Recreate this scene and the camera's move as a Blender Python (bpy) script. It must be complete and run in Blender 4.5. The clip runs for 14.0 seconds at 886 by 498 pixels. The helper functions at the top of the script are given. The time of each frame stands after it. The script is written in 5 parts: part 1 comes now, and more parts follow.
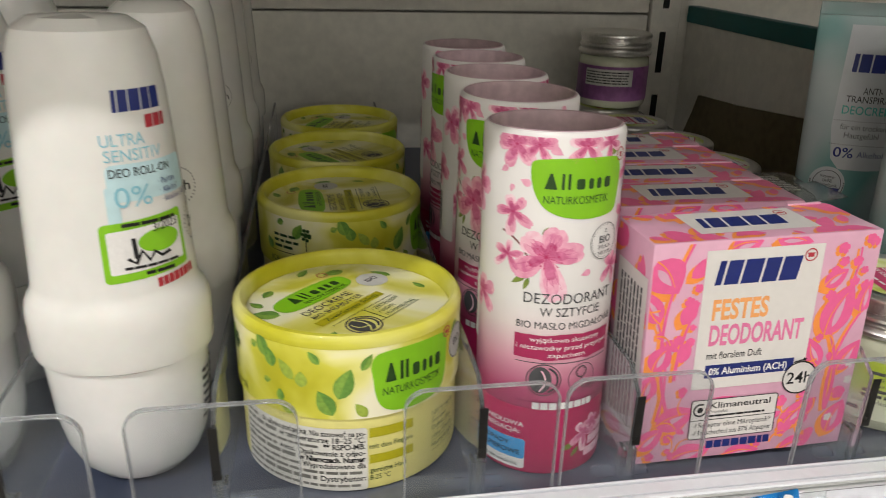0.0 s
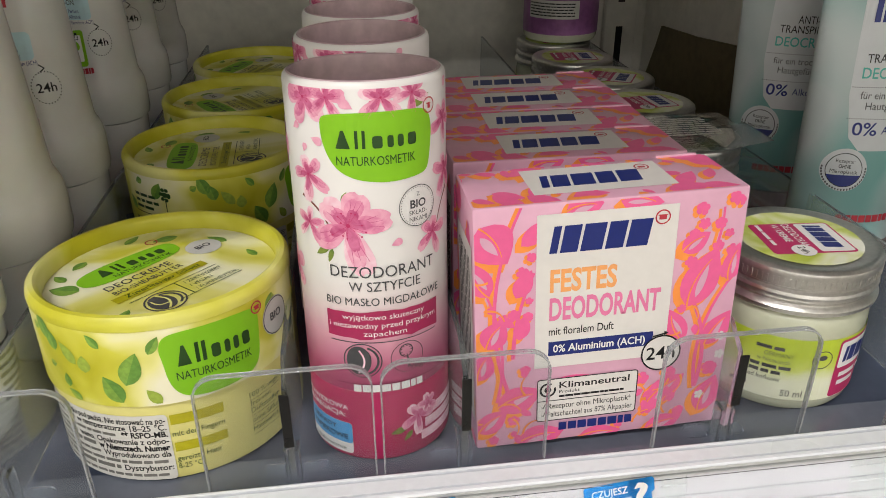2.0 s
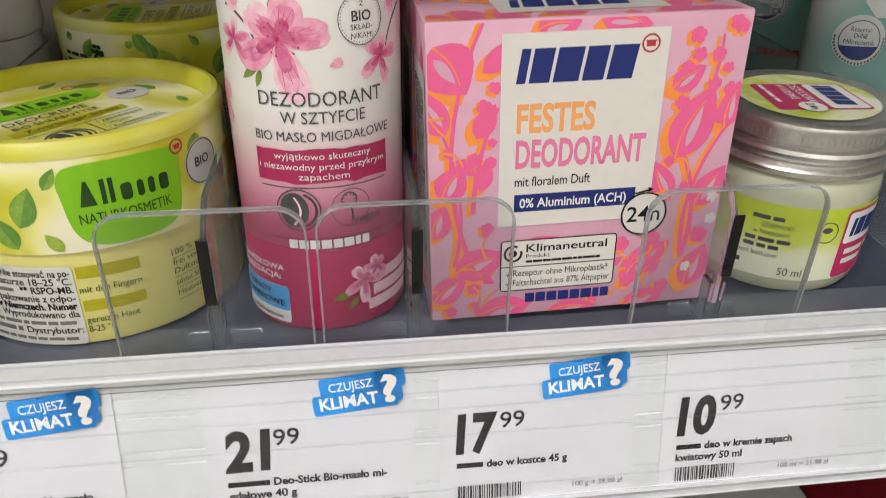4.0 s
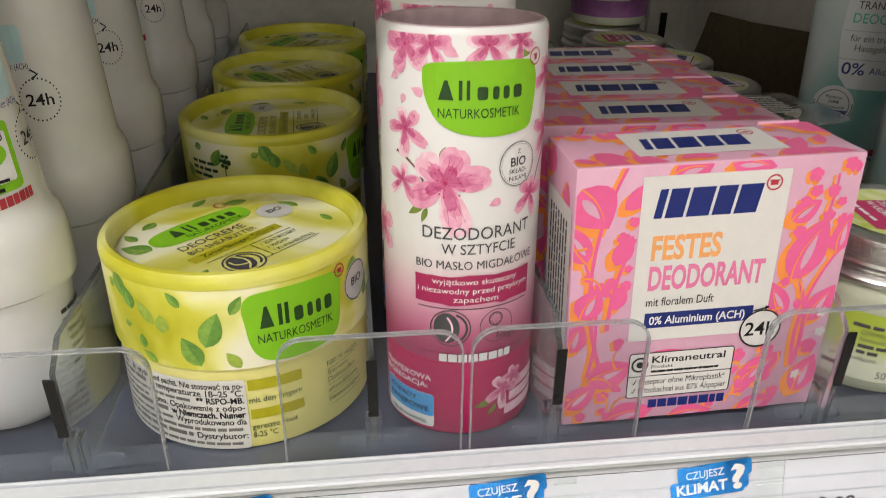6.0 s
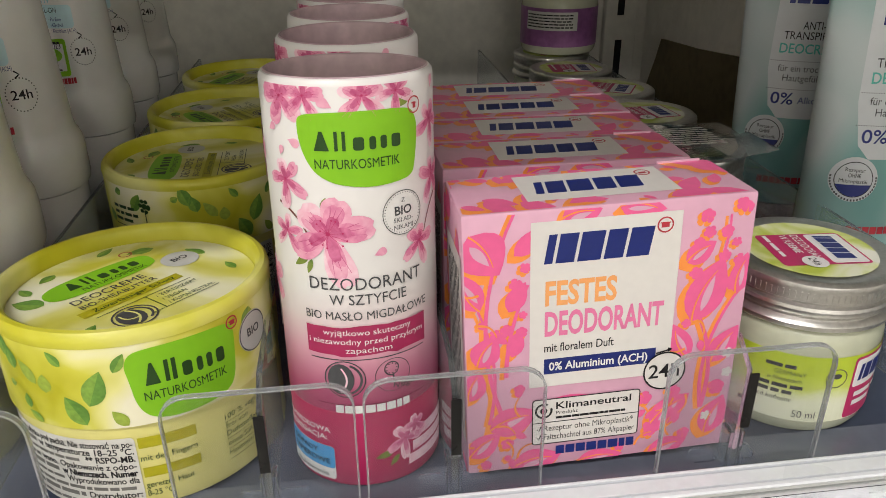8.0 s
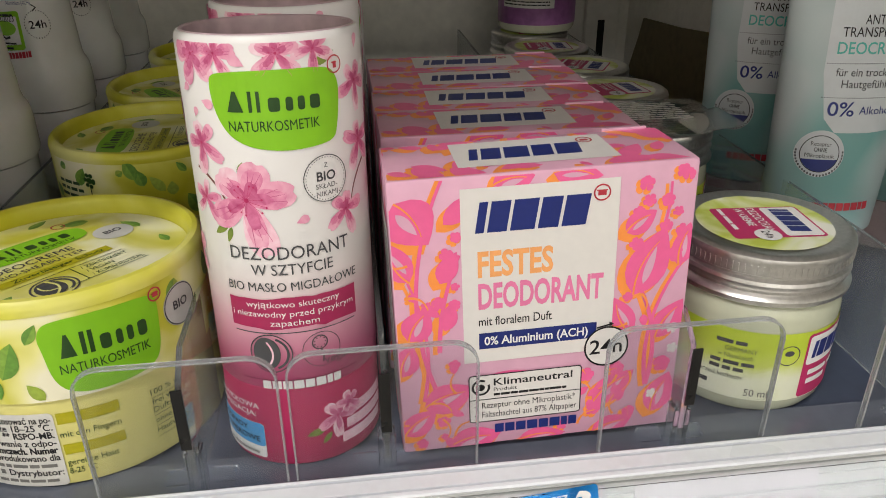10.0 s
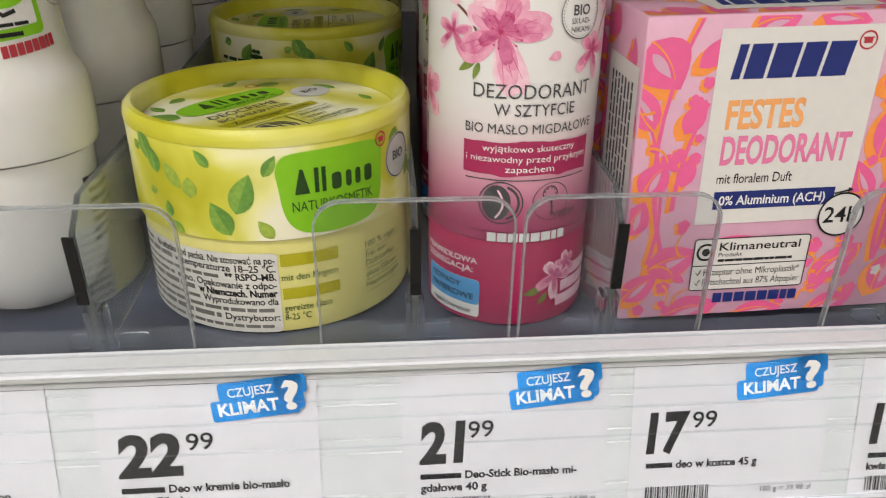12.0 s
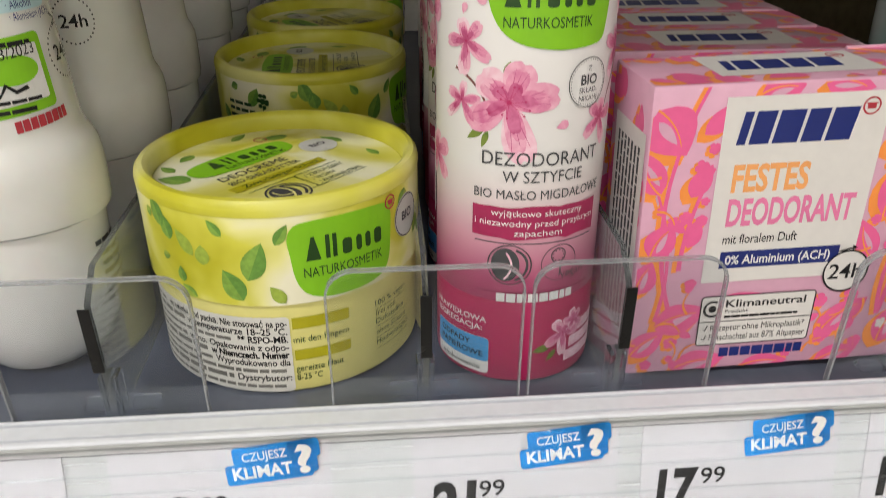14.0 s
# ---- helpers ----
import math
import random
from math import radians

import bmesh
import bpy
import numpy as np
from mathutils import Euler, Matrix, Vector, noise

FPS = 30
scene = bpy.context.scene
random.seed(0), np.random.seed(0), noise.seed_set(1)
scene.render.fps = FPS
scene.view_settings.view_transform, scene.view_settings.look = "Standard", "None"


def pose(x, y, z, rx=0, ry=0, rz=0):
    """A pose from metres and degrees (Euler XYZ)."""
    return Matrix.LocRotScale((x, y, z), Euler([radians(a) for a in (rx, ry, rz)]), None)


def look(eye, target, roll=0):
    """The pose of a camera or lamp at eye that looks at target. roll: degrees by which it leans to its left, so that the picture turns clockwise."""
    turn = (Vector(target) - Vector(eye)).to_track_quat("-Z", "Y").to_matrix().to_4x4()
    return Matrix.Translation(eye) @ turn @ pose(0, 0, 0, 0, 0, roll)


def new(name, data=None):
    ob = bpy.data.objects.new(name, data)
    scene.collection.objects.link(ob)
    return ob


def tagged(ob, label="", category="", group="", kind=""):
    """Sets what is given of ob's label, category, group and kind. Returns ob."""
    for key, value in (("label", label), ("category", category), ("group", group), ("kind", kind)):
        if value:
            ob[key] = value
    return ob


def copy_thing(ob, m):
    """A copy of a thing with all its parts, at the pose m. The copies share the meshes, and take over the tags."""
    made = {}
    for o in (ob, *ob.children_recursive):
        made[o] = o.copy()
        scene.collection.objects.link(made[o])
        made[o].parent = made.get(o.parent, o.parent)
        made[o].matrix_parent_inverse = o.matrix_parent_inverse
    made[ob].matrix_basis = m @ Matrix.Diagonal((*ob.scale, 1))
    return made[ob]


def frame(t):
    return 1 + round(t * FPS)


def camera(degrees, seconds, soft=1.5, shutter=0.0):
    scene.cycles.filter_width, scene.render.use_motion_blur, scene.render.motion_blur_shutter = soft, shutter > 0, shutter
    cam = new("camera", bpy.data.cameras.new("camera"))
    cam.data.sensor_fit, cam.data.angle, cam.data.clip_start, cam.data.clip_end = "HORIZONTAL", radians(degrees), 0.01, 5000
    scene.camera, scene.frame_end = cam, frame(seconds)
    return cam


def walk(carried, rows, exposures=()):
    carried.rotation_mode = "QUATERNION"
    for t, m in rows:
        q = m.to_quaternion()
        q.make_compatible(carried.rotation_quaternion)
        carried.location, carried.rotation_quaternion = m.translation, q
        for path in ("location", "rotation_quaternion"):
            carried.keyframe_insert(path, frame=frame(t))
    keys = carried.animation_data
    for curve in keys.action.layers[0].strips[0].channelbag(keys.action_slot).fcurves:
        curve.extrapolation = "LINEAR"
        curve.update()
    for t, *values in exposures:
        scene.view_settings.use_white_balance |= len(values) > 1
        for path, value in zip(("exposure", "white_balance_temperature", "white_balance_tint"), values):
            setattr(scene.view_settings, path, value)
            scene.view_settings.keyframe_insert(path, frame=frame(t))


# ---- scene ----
cam = camera(61.0, 14.0, soft=0.8, shutter=0.35)
PATH = [
    (0, (0.00891, 0.01558, 1.15575), (0.16695, 0.92695, 0.77571), 1.51),
    (0.5, (0.04192, 0.02438, 1.15720), (0.17700, 0.91663, 0.72634), 1.15),
    (1, (0.06731, 0.02266, 1.15697), (0.18298, 0.91140, 0.71338), 0.41),
    (1.5, (0.07092, 0.02522, 1.15763), (0.18177, 0.91201, 0.70895), -0.12),
    (2, (0.07239, 0.03318, 1.15340), (0.18821, 0.91573, 0.69766), -0.32),
    (2.2, (0.07285, 0.03650, 1.15104), (0.19070, 0.91684, 0.69157), -0.34),
    (4.3, (0.08557, 0.04315, 1.11027), (0.19957, 0.89215, 0.59432), 1.29),
    (4.5, (0.07752, 0.04292, 1.10668), (0.18965, 0.89111, 0.58900), 1.41),
    (5, (0.04967, 0.03831, 1.10470), (0.15615, 0.89510, 0.60014), 1.37),
    (5.5, (0.04986, 0.04222, 1.12719), (0.15597, 0.91274, 0.64662), 1.12),
    (6, (0.05102, 0.04028, 1.14080), (0.15750, 0.92325, 0.68360), 0.64),
    (6.5, (0.06094, 0.03613, 1.14848), (0.17462, 0.92657, 0.70780), 0.40),
    (7, (0.06917, 0.03857, 1.14615), (0.18534, 0.93129, 0.71078), 0.09),
    (7.5, (0.07540, 0.04282, 1.14425), (0.19053, 0.93756, 0.71277), -0.18),
    (8, (0.07699, 0.04284, 1.14546), (0.19308, 0.93741, 0.71388), -0.42),
    (8.2, (0.07856, 0.04316, 1.14450), (0.19570, 0.93718, 0.71206), -0.49),
    (10.3, (0.09558, 0.04610, 1.13389), (0.20531, 0.93282, 0.68480), -0.33),
    (10.5, (0.08850, 0.04950, 1.12951), (0.20207, 0.92666, 0.66293), 0.20),
    (11, (0.06479, 0.04709, 1.12001), (0.16468, 0.91865, 0.64001), 0.70),
    (11.5, (0.05239, 0.04190, 1.10733), (0.13908, 0.91277, 0.62352), 0.98),
    (12, (0.04555, 0.04216, 1.10937), (0.12045, 0.91769, 0.63204), 0.84),
    (12.5, (0.03561, 0.04471, 1.12141), (0.10865, 0.92621, 0.65491), 0.51),
    (13, (0.03399, 0.05119, 1.12828), (0.10727, 0.93664, 0.66937), 0.28),
    (13.5, (0.04086, 0.05246, 1.13017), (0.11730, 0.93875, 0.67339), 0.31),
    (14, (0.04361, 0.04786, 1.12384), (0.11838, 0.92170, 0.64341), 0.29),
]
EXPOSURES = [(0, 0.0), (1, 0.07), (2.2, 0.07), (4.3, -0.08), (5.2, -0.07), (6, 0.05), (8.2, 0.07), (10.5, -0.03), (11.2, -0.07), (12.2, -0.08), (13, -0.06), (14, -0.07)]
walk(cam, [(t, look(eye, target, roll)) for t, eye, target, roll in PATH], EXPOSURES)


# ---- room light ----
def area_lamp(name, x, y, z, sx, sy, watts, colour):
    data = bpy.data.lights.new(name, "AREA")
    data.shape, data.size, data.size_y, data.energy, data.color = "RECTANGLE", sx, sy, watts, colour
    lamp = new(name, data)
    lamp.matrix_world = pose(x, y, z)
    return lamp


scene.world = bpy.data.worlds.new("shop_air")
scene.world.use_nodes = True
scene.world.node_tree.nodes["Background"].inputs[0].default_value = (1.0, 0.96, 0.9, 1)
scene.world.node_tree.nodes["Background"].inputs[1].default_value = 0.05
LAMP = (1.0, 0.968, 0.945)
# Key strip, out of view, placed from the edge of the upper shelf's shadow.
area_lamp("unseen_strip_lamp", -0.75, -1.00, 2.78, 1.2, 0.07, 38.0, LAMP)
# Three unseen fill lamps, added to brighten the back of the shelf.
area_lamp("unseen_strip_lamp", 0.1, -3.60, 2.78, 5.0, 0.10, 62.0, LAMP)
area_lamp("unseen_strip_lamp", 0.1, -6.60, 2.78, 5.0, 0.10, 50.0, LAMP)
area_lamp("unseen_strip_lamp", 0.1, -10.0, 2.78, 5.0, 0.10, 150.0, LAMP)


# ---- helpers for materials ----
def lin(h):
    out = []
    for i in (0, 2, 4):
        c = int(h[i:i + 2], 16) / 255
        out.append(c / 12.92 if c <= 0.04045 else ((c + 0.055) / 1.055) ** 2.4)
    return (*out, 1.0)


MATS = {}


def surface(name, colour, rough=0.45, metal=0.0, vary=0.06, scale=180.0, bump=0.0, second=None, trans=0.0, ior=1.45,
            coat=0.0, coords="Object", sub=0.0):
    """A principled surface whose colour wanders a little at two scales."""
    if name in MATS:
        return MATS[name]
    m = bpy.data.materials.new(name)
    m.use_nodes = True
    nt = m.node_tree
    b = nt.nodes["Principled BSDF"]
    base = lin(colour) if isinstance(colour, str) else (*colour, 1.0)
    b.inputs["Roughness"].default_value, b.inputs["Metallic"].default_value = rough, metal
    b.inputs["Transmission Weight"].default_value, b.inputs["IOR"].default_value = trans, ior
    b.inputs["Coat Weight"].default_value = coat
    if sub:
        b.inputs["Subsurface Weight"].default_value, b.inputs["Subsurface Scale"].default_value = sub, 0.004
    tc = nt.nodes.new("ShaderNodeTexCoord")
    big, fine = nt.nodes.new("ShaderNodeTexNoise"), nt.nodes.new("ShaderNodeTexNoise")
    big.inputs["Scale"].default_value, big.inputs["Detail"].default_value = scale * 0.2, 3
    fine.inputs["Scale"].default_value, fine.inputs["Detail"].default_value = scale * 4, 2
    for n in (big, fine):
        nt.links.new(tc.outputs[coords], n.inputs["Vector"])
    mixf = nt.nodes.new("ShaderNodeMath")
    mixf.operation = "ADD"
    nt.links.new(big.outputs["Fac"], mixf.inputs[0]), nt.links.new(fine.outputs["Fac"], mixf.inputs[1])
    ramp = nt.nodes.new("ShaderNodeMapRange")
    ramp.inputs["From Min"].default_value, ramp.inputs["From Max"].default_value = 0.75, 1.25
    nt.links.new(mixf.outputs[0], ramp.inputs["Value"])
    mix = nt.nodes.new("ShaderNodeMix")
    mix.data_type = "RGBA"
    other = lin(second) if second else tuple(c * (1 - vary) for c in base[:3]) + (1.0,)
    top = base if second else tuple(min(1, c * (1 + vary * 0.5)) for c in base[:3]) + (1.0,)
    mix.inputs[6].default_value, mix.inputs[7].default_value = other, top
    nt.links.new(ramp.outputs[0], mix.inputs[0])
    nt.links.new(mix.outputs[2], b.inputs["Base Color"])
    rr = nt.nodes.new("ShaderNodeMapRange")
    rr.inputs["To Min"].default_value, rr.inputs["To Max"].default_value = max(0, rough - 0.06), min(1, rough + 0.06)
    nt.links.new(big.outputs["Fac"], rr.inputs["Value"]), nt.links.new(rr.outputs[0], b.inputs["Roughness"])
    if bump:
        bp = nt.nodes.new("ShaderNodeBump")
        bp.inputs["Strength"].default_value, bp.inputs["Distance"].default_value = bump, 0.0002
        nt.links.new(fine.outputs["Fac"], bp.inputs["Height"]), nt.links.new(bp.outputs[0], b.inputs["Normal"])
    MATS[name] = m
    return m


def ramp_surface(name, stops, axis, lo, hi, rough=0.4, wobble=0.0, wscale=60.0, coat=0.0, trans=0.0):
    """A print that changes colour along one axis of the thing, with a soft uneven border."""
    m = bpy.data.materials.new(name)
    m.use_nodes = True
    nt = m.node_tree
    b = nt.nodes["Principled BSDF"]
    b.inputs["Roughness"].default_value, b.inputs["Coat Weight"].default_value = rough, coat
    b.inputs["Transmission Weight"].default_value = trans
    tc, sep, noi = (nt.nodes.new("ShaderNodeTexCoord"), nt.nodes.new("ShaderNodeSeparateXYZ"), nt.nodes.new("ShaderNodeTexNoise"))
    noi.inputs["Scale"].default_value, noi.inputs["Detail"].default_value = wscale, 4
    nt.links.new(tc.outputs["Object"], sep.inputs[0]), nt.links.new(tc.outputs["Object"], noi.inputs["Vector"])
    rng = nt.nodes.new("ShaderNodeMapRange")
    rng.inputs["From Min"].default_value, rng.inputs["From Max"].default_value = lo, hi
    nt.links.new(sep.outputs["XYZ".index(axis)], rng.inputs["Value"])
    mad = nt.nodes.new("ShaderNodeMath")
    mad.operation = "MULTIPLY_ADD"
    mad.inputs[1].default_value = wobble
    nt.links.new(noi.outputs["Fac"], mad.inputs[0]), nt.links.new(rng.outputs[0], mad.inputs[2])
    cr = nt.nodes.new("ShaderNodeValToRGB")
    while len(cr.color_ramp.elements) < len(stops):
        cr.color_ramp.elements.new(0.5)
    for e, (p, c) in zip(cr.color_ramp.elements, stops):
        e.position, e.color = p, lin(c)
    nt.links.new(mad.outputs[0], cr.inputs[0]), nt.links.new(cr.outputs[0], b.inputs["Base Color"])
    return m


def blotch_surface(name, stops, scale, rough=0.45, detail=3, distort=0.6, coat=0.0):
    """Watercolour-like blotches between several colours."""
    m = bpy.data.materials.new(name)
    m.use_nodes = True
    nt = m.node_tree
    b = nt.nodes["Principled BSDF"]
    b.inputs["Roughness"].default_value, b.inputs["Coat Weight"].default_value = rough, coat
    tc, noi, cr = nt.nodes.new("ShaderNodeTexCoord"), nt.nodes.new("ShaderNodeTexNoise"), nt.nodes.new("ShaderNodeValToRGB")
    noi.inputs["Scale"].default_value, noi.inputs["Detail"].default_value = scale, detail
    noi.inputs["Distortion"].default_value = distort
    nt.links.new(tc.outputs["Object"], noi.inputs["Vector"])
    while len(cr.color_ramp.elements) < len(stops):
        cr.color_ramp.elements.new(0.5)
    for e, (p, c) in zip(cr.color_ramp.elements, stops):
        e.position, e.color = p, lin(c)
    nt.links.new(noi.outputs["Fac"], cr.inputs[0]), nt.links.new(cr.outputs[0], b.inputs["Base Color"])
    return m


def clear(name, colour, rough=0.02, ior=1.49):
    m = bpy.data.materials.new(name)
    m.use_nodes = True
    b = m.node_tree.nodes["Principled BSDF"]
    b.inputs["Base Color"].default_value = lin(colour)
    b.inputs["Transmission Weight"].default_value, b.inputs["IOR"].default_value = 1.0, ior
    nt = m.node_tree
    tc, noi, rr = nt.nodes.new("ShaderNodeTexCoord"), nt.nodes.new("ShaderNodeTexNoise"), nt.nodes.new("ShaderNodeMapRange")
    noi.inputs["Scale"].default_value = 90
    rr.inputs["To Min"].default_value, rr.inputs["To Max"].default_value = rough, rough * 2 + 0.015
    nt.links.new(tc.outputs["Object"], noi.inputs["Vector"]), nt.links.new(noi.outputs["Fac"], rr.inputs["Value"])
    nt.links.new(rr.outputs[0], b.inputs["Roughness"])
    return m


def thin_clear(name, colour, gloss=0.9):
    """A thin clear sheet: light passes straight through, a little dimmed, and it mirrors more at a slant."""
    m = bpy.data.materials.new(name)
    m.use_nodes = True
    nt = m.node_tree
    nt.nodes.remove(nt.nodes["Principled BSDF"])
    see, shine, mix = nt.nodes.new("ShaderNodeBsdfTransparent"), nt.nodes.new("ShaderNodeBsdfGlossy"), nt.nodes.new("ShaderNodeMixShader")
    see.inputs["Color"].default_value = lin(colour)
    lw, po, ma = nt.nodes.new("ShaderNodeLayerWeight"), nt.nodes.new("ShaderNodeMath"), nt.nodes.new("ShaderNodeMath")
    po.operation, ma.operation = "POWER", "MULTIPLY_ADD"
    po.inputs[1].default_value, ma.inputs[1].default_value, ma.inputs[2].default_value = 5.0, gloss, 0.035
    tc, noi, rr = nt.nodes.new("ShaderNodeTexCoord"), nt.nodes.new("ShaderNodeTexNoise"), nt.nodes.new("ShaderNodeMapRange")
    noi.inputs["Scale"].default_value = 90
    rr.inputs["To Min"].default_value, rr.inputs["To Max"].default_value = 0.02, 0.12
    nt.links.new(tc.outputs["Object"], noi.inputs["Vector"]), nt.links.new(noi.outputs["Fac"], rr.inputs["Value"])
    nt.links.new(rr.outputs[0], shine.inputs["Roughness"])
    nt.links.new(lw.outputs["Facing"], po.inputs[0]), nt.links.new(po.outputs[0], ma.inputs[0])
    nt.links.new(ma.outputs[0], mix.inputs[0]), nt.links.new(see.outputs[0], mix.inputs[1]), nt.links.new(shine.outputs[0], mix.inputs[2])
    nt.links.new(mix.outputs[0], nt.nodes["Material Output"].inputs["Surface"])
    return m


def ink(h, rough=0.42):
    return surface("ink_" + h, h, rough, vary=0.05, scale=250)


# ---- helpers for meshes ----
def part(name, bm, material, parent=None, label="", smooth=False):
    me = bpy.data.meshes.new(name)
    bm.to_mesh(me)
    bm.free()
    me.materials.append(material)
    if smooth:
        me.shade_smooth()
        me.set_sharp_from_angle(angle=radians(35))
    ob = new(name, me)
    ob.parent = parent
    if label:
        ob["label"] = label
    return ob


def thing(name, label, category, group="", at=None, kind=""):
    ob = new(name)
    ob.empty_display_size = 0.01
    if at is not None:
        ob.matrix_world = at
    return tagged(ob, label, category, group, kind)


def box_bm(x0, y0, z0, x1, y1, z1, bevel=0.0, seg=2, bm=None):
    own = bm is None
    b = bmesh.new()
    bmesh.ops.create_cube(b, size=1.0, matrix=Matrix.Translation(((x0 + x1) / 2, (y0 + y1) / 2, (z0 + z1) / 2)) @ Matrix.Diagonal((x1 - x0, y1 - y0, z1 - z0, 1)))
    if bevel:
        bmesh.ops.bevel(b, geom=b.edges[:], offset=bevel, segments=seg, profile=0.5, affect="EDGES")
    if own:
        return b
    me = bpy.data.meshes.new("tmp")
    b.to_mesh(me)
    b.free()
    bm.from_mesh(me)
    bpy.data.meshes.remove(me)
    return bm


def lathe(profile, segs=64, sx=1.0, sy=1.0):
    """Turn (radius, height) pairs round the z axis; a radius of 0 closes the end."""
    bm = bmesh.new()
    rings = []
    for r, z in profile:
        if r <= 0:
            rings.append([bm.verts.new((0, 0, z))])
        else:
            rings.append([bm.verts.new((sx * r * math.cos(2 * math.pi * i / segs), sy * r * math.sin(2 * math.pi * i / segs), z)) for i in range(segs)])
    for a, b in zip(rings, rings[1:]):
        for i in range(segs):
            j = (i + 1) % segs
            if len(a) == 1 and len(b) > 1:
                bm.faces.new((a[0], b[i], b[j]))
            elif len(b) == 1 and len(a) > 1:
                bm.faces.new((a[i], b[0], a[j]))
            elif len(a) > 1:
                bm.faces.new((a[i], a[j], b[j], b[i]))
    bmesh.ops.recalc_face_normals(bm, faces=bm.faces)
    return bm


def sweep(profile, x0, x1):
    """Extrude a closed (y, z) outline along x."""
    bm = bmesh.new()
    a = [bm.verts.new((x0, y, z)) for y, z in profile]
    b = [bm.verts.new((x1, y, z)) for y, z in profile]
    n = len(profile)
    for i in range(n):
        bm.faces.new((a[i], a[(i + 1) % n], b[(i + 1) % n], b[i]))
    bm.faces.new(a), bm.faces.new(b)
    bmesh.ops.recalc_face_normals(bm, faces=bm.faces)
    return bm


def plate(outline, thick, m):
    """A flat plate with the given (u, v) outline and a thickness, at a pose."""
    bm = bmesh.new()
    a = [bm.verts.new(m @ Vector((u, v, 0))) for u, v in outline]
    b = [bm.verts.new(m @ Vector((u, v, thick))) for u, v in outline]
    n = len(outline)
    bm.faces.new(a), bm.faces.new(b)
    for i in range(n):
        bm.faces.new((a[i], a[(i + 1) % n], b[(i + 1) % n], b[i]))
    bmesh.ops.recalc_face_normals(bm, faces=bm.faces)
    return bm


# ---- prints: flat shapes in label coordinates, laid on a surface ----
def rect(u0, v0, u1, v1, slant=0.0):
    return [(u0, v0), (u1, v0), (u1 + slant, v1), (u0 + slant, v1)]


def round_rect(u0, v0, u1, v1, r, n=5):
    pts = []
    for cx, cy, a0 in ((u1 - r, v0 + r, -90), (u1 - r, v1 - r, 0), (u0 + r, v1 - r, 90), (u0 + r, v0 + r, 180)):
        pts += [(cx + r * math.cos(radians(a0 + 90 * i / n)), cy + r * math.sin(radians(a0 + 90 * i / n))) for i in range(n + 1)]
    return pts


def softened(pts, rounds=3):
    """Round off the corners of a closed outline."""
    for _ in range(rounds):
        pts = [q for (a, b), (c, d) in zip(pts, pts[1:] + pts[:1]) for q in ((a * 0.75 + c * 0.25, b * 0.75 + d * 0.25), (a * 0.25 + c * 0.75, b * 0.25 + d * 0.75))]
    return pts


def disc(u, v, r, n=28, ry=None):
    ry = ry or r
    return [(u + r * math.cos(2 * math.pi * i / n), v + ry * math.sin(2 * math.pi * i / n)) for i in range(n)]


def ring(u, v, r, w, n=32, a0=0.0, a1=360.0):
    out = []
    for i in range(n):
        a, b = radians(a0 + (a1 - a0) * i / n), radians(a0 + (a1 - a0) * (i + 1) / n)
        out.append([(u + r * math.cos(a), v + r * math.sin(a)), (u + r * math.cos(b), v + r * math.sin(b)),
                    (u + (r - w) * math.cos(b), v + (r - w) * math.sin(b)), (u + (r - w) * math.cos(a), v + (r - w) * math.sin(a))])
    return out


def dots(u, v, r, w, n):
    return [disc(u + r * math.cos(2 * math.pi * i / n), v + r * math.sin(2 * math.pi * i / n), w, 6) for i in range(n)]


def stroke(pts, w0, w1=None):
    """A strip along a line of points, with a width that runs from w0 to w1."""
    w1 = w0 if w1 is None else w1
    left, right = [], []
    for i, p in enumerate(pts):
        a, b = pts[max(i - 1, 0)], pts[min(i + 1, len(pts) - 1)]
        d = math.hypot(b[0] - a[0], b[1] - a[1]) or 1
        w = (w0 + (w1 - w0) * i / (len(pts) - 1)) / 2
        nx, ny = -(b[1] - a[1]) / d * w, (b[0] - a[0]) / d * w
        left.append((p[0] + nx, p[1] + ny)), right.append((p[0] - nx, p[1] - ny))
    return [[left[i], left[i + 1], right[i + 1], right[i]] for i in range(len(pts) - 1)]


def bend(u0, v0, u1, v1, bulge, n=8):
    out = []
    for i in range(n + 1):
        t = i / n
        s = 4 * t * (1 - t) * bulge
        out.append((u0 + (u1 - u0) * t - (v1 - v0) * s, v0 + (v1 - v0) * t + (u1 - u0) * s))
    return out


def leaf(u, v, length, width, angle, half=0, n=8):
    """A pointed leaf from its stalk; half 1 or -1 gives one side of its midrib."""
    c, s = math.cos(radians(angle)), math.sin(radians(angle))
    side = [(length * t, width / 2 * math.sin(math.pi * t ** 0.8) ** 0.9) for t in [i / n for i in range(n + 1)]]
    if half == 0:
        pts = side + [(x, -y) for x, y in side[-2:0:-1]]
    else:
        pts = [(x, y * half) for x, y in side]
    return [(u + x * c - y * s, v + x * s + y * c) for x, y in pts]


def petal(u, v, length, width, angle, n=10):
    c, s = math.cos(radians(angle)), math.sin(radians(angle))
    side = []
    for i in range(n + 1):
        t = i / n
        side.append((length * (t if t < 0.95 else 0.93), width / 2 * (math.sin(math.pi * min(t, 0.995) ** 1.5)) ** 0.75))
    pts = side + [(x, -y) for x, y in side[-2:0:-1]]
    return [(u + x * c - y * s, v + x * s + y * c) for x, y in pts]


FONT_CACHE = {}


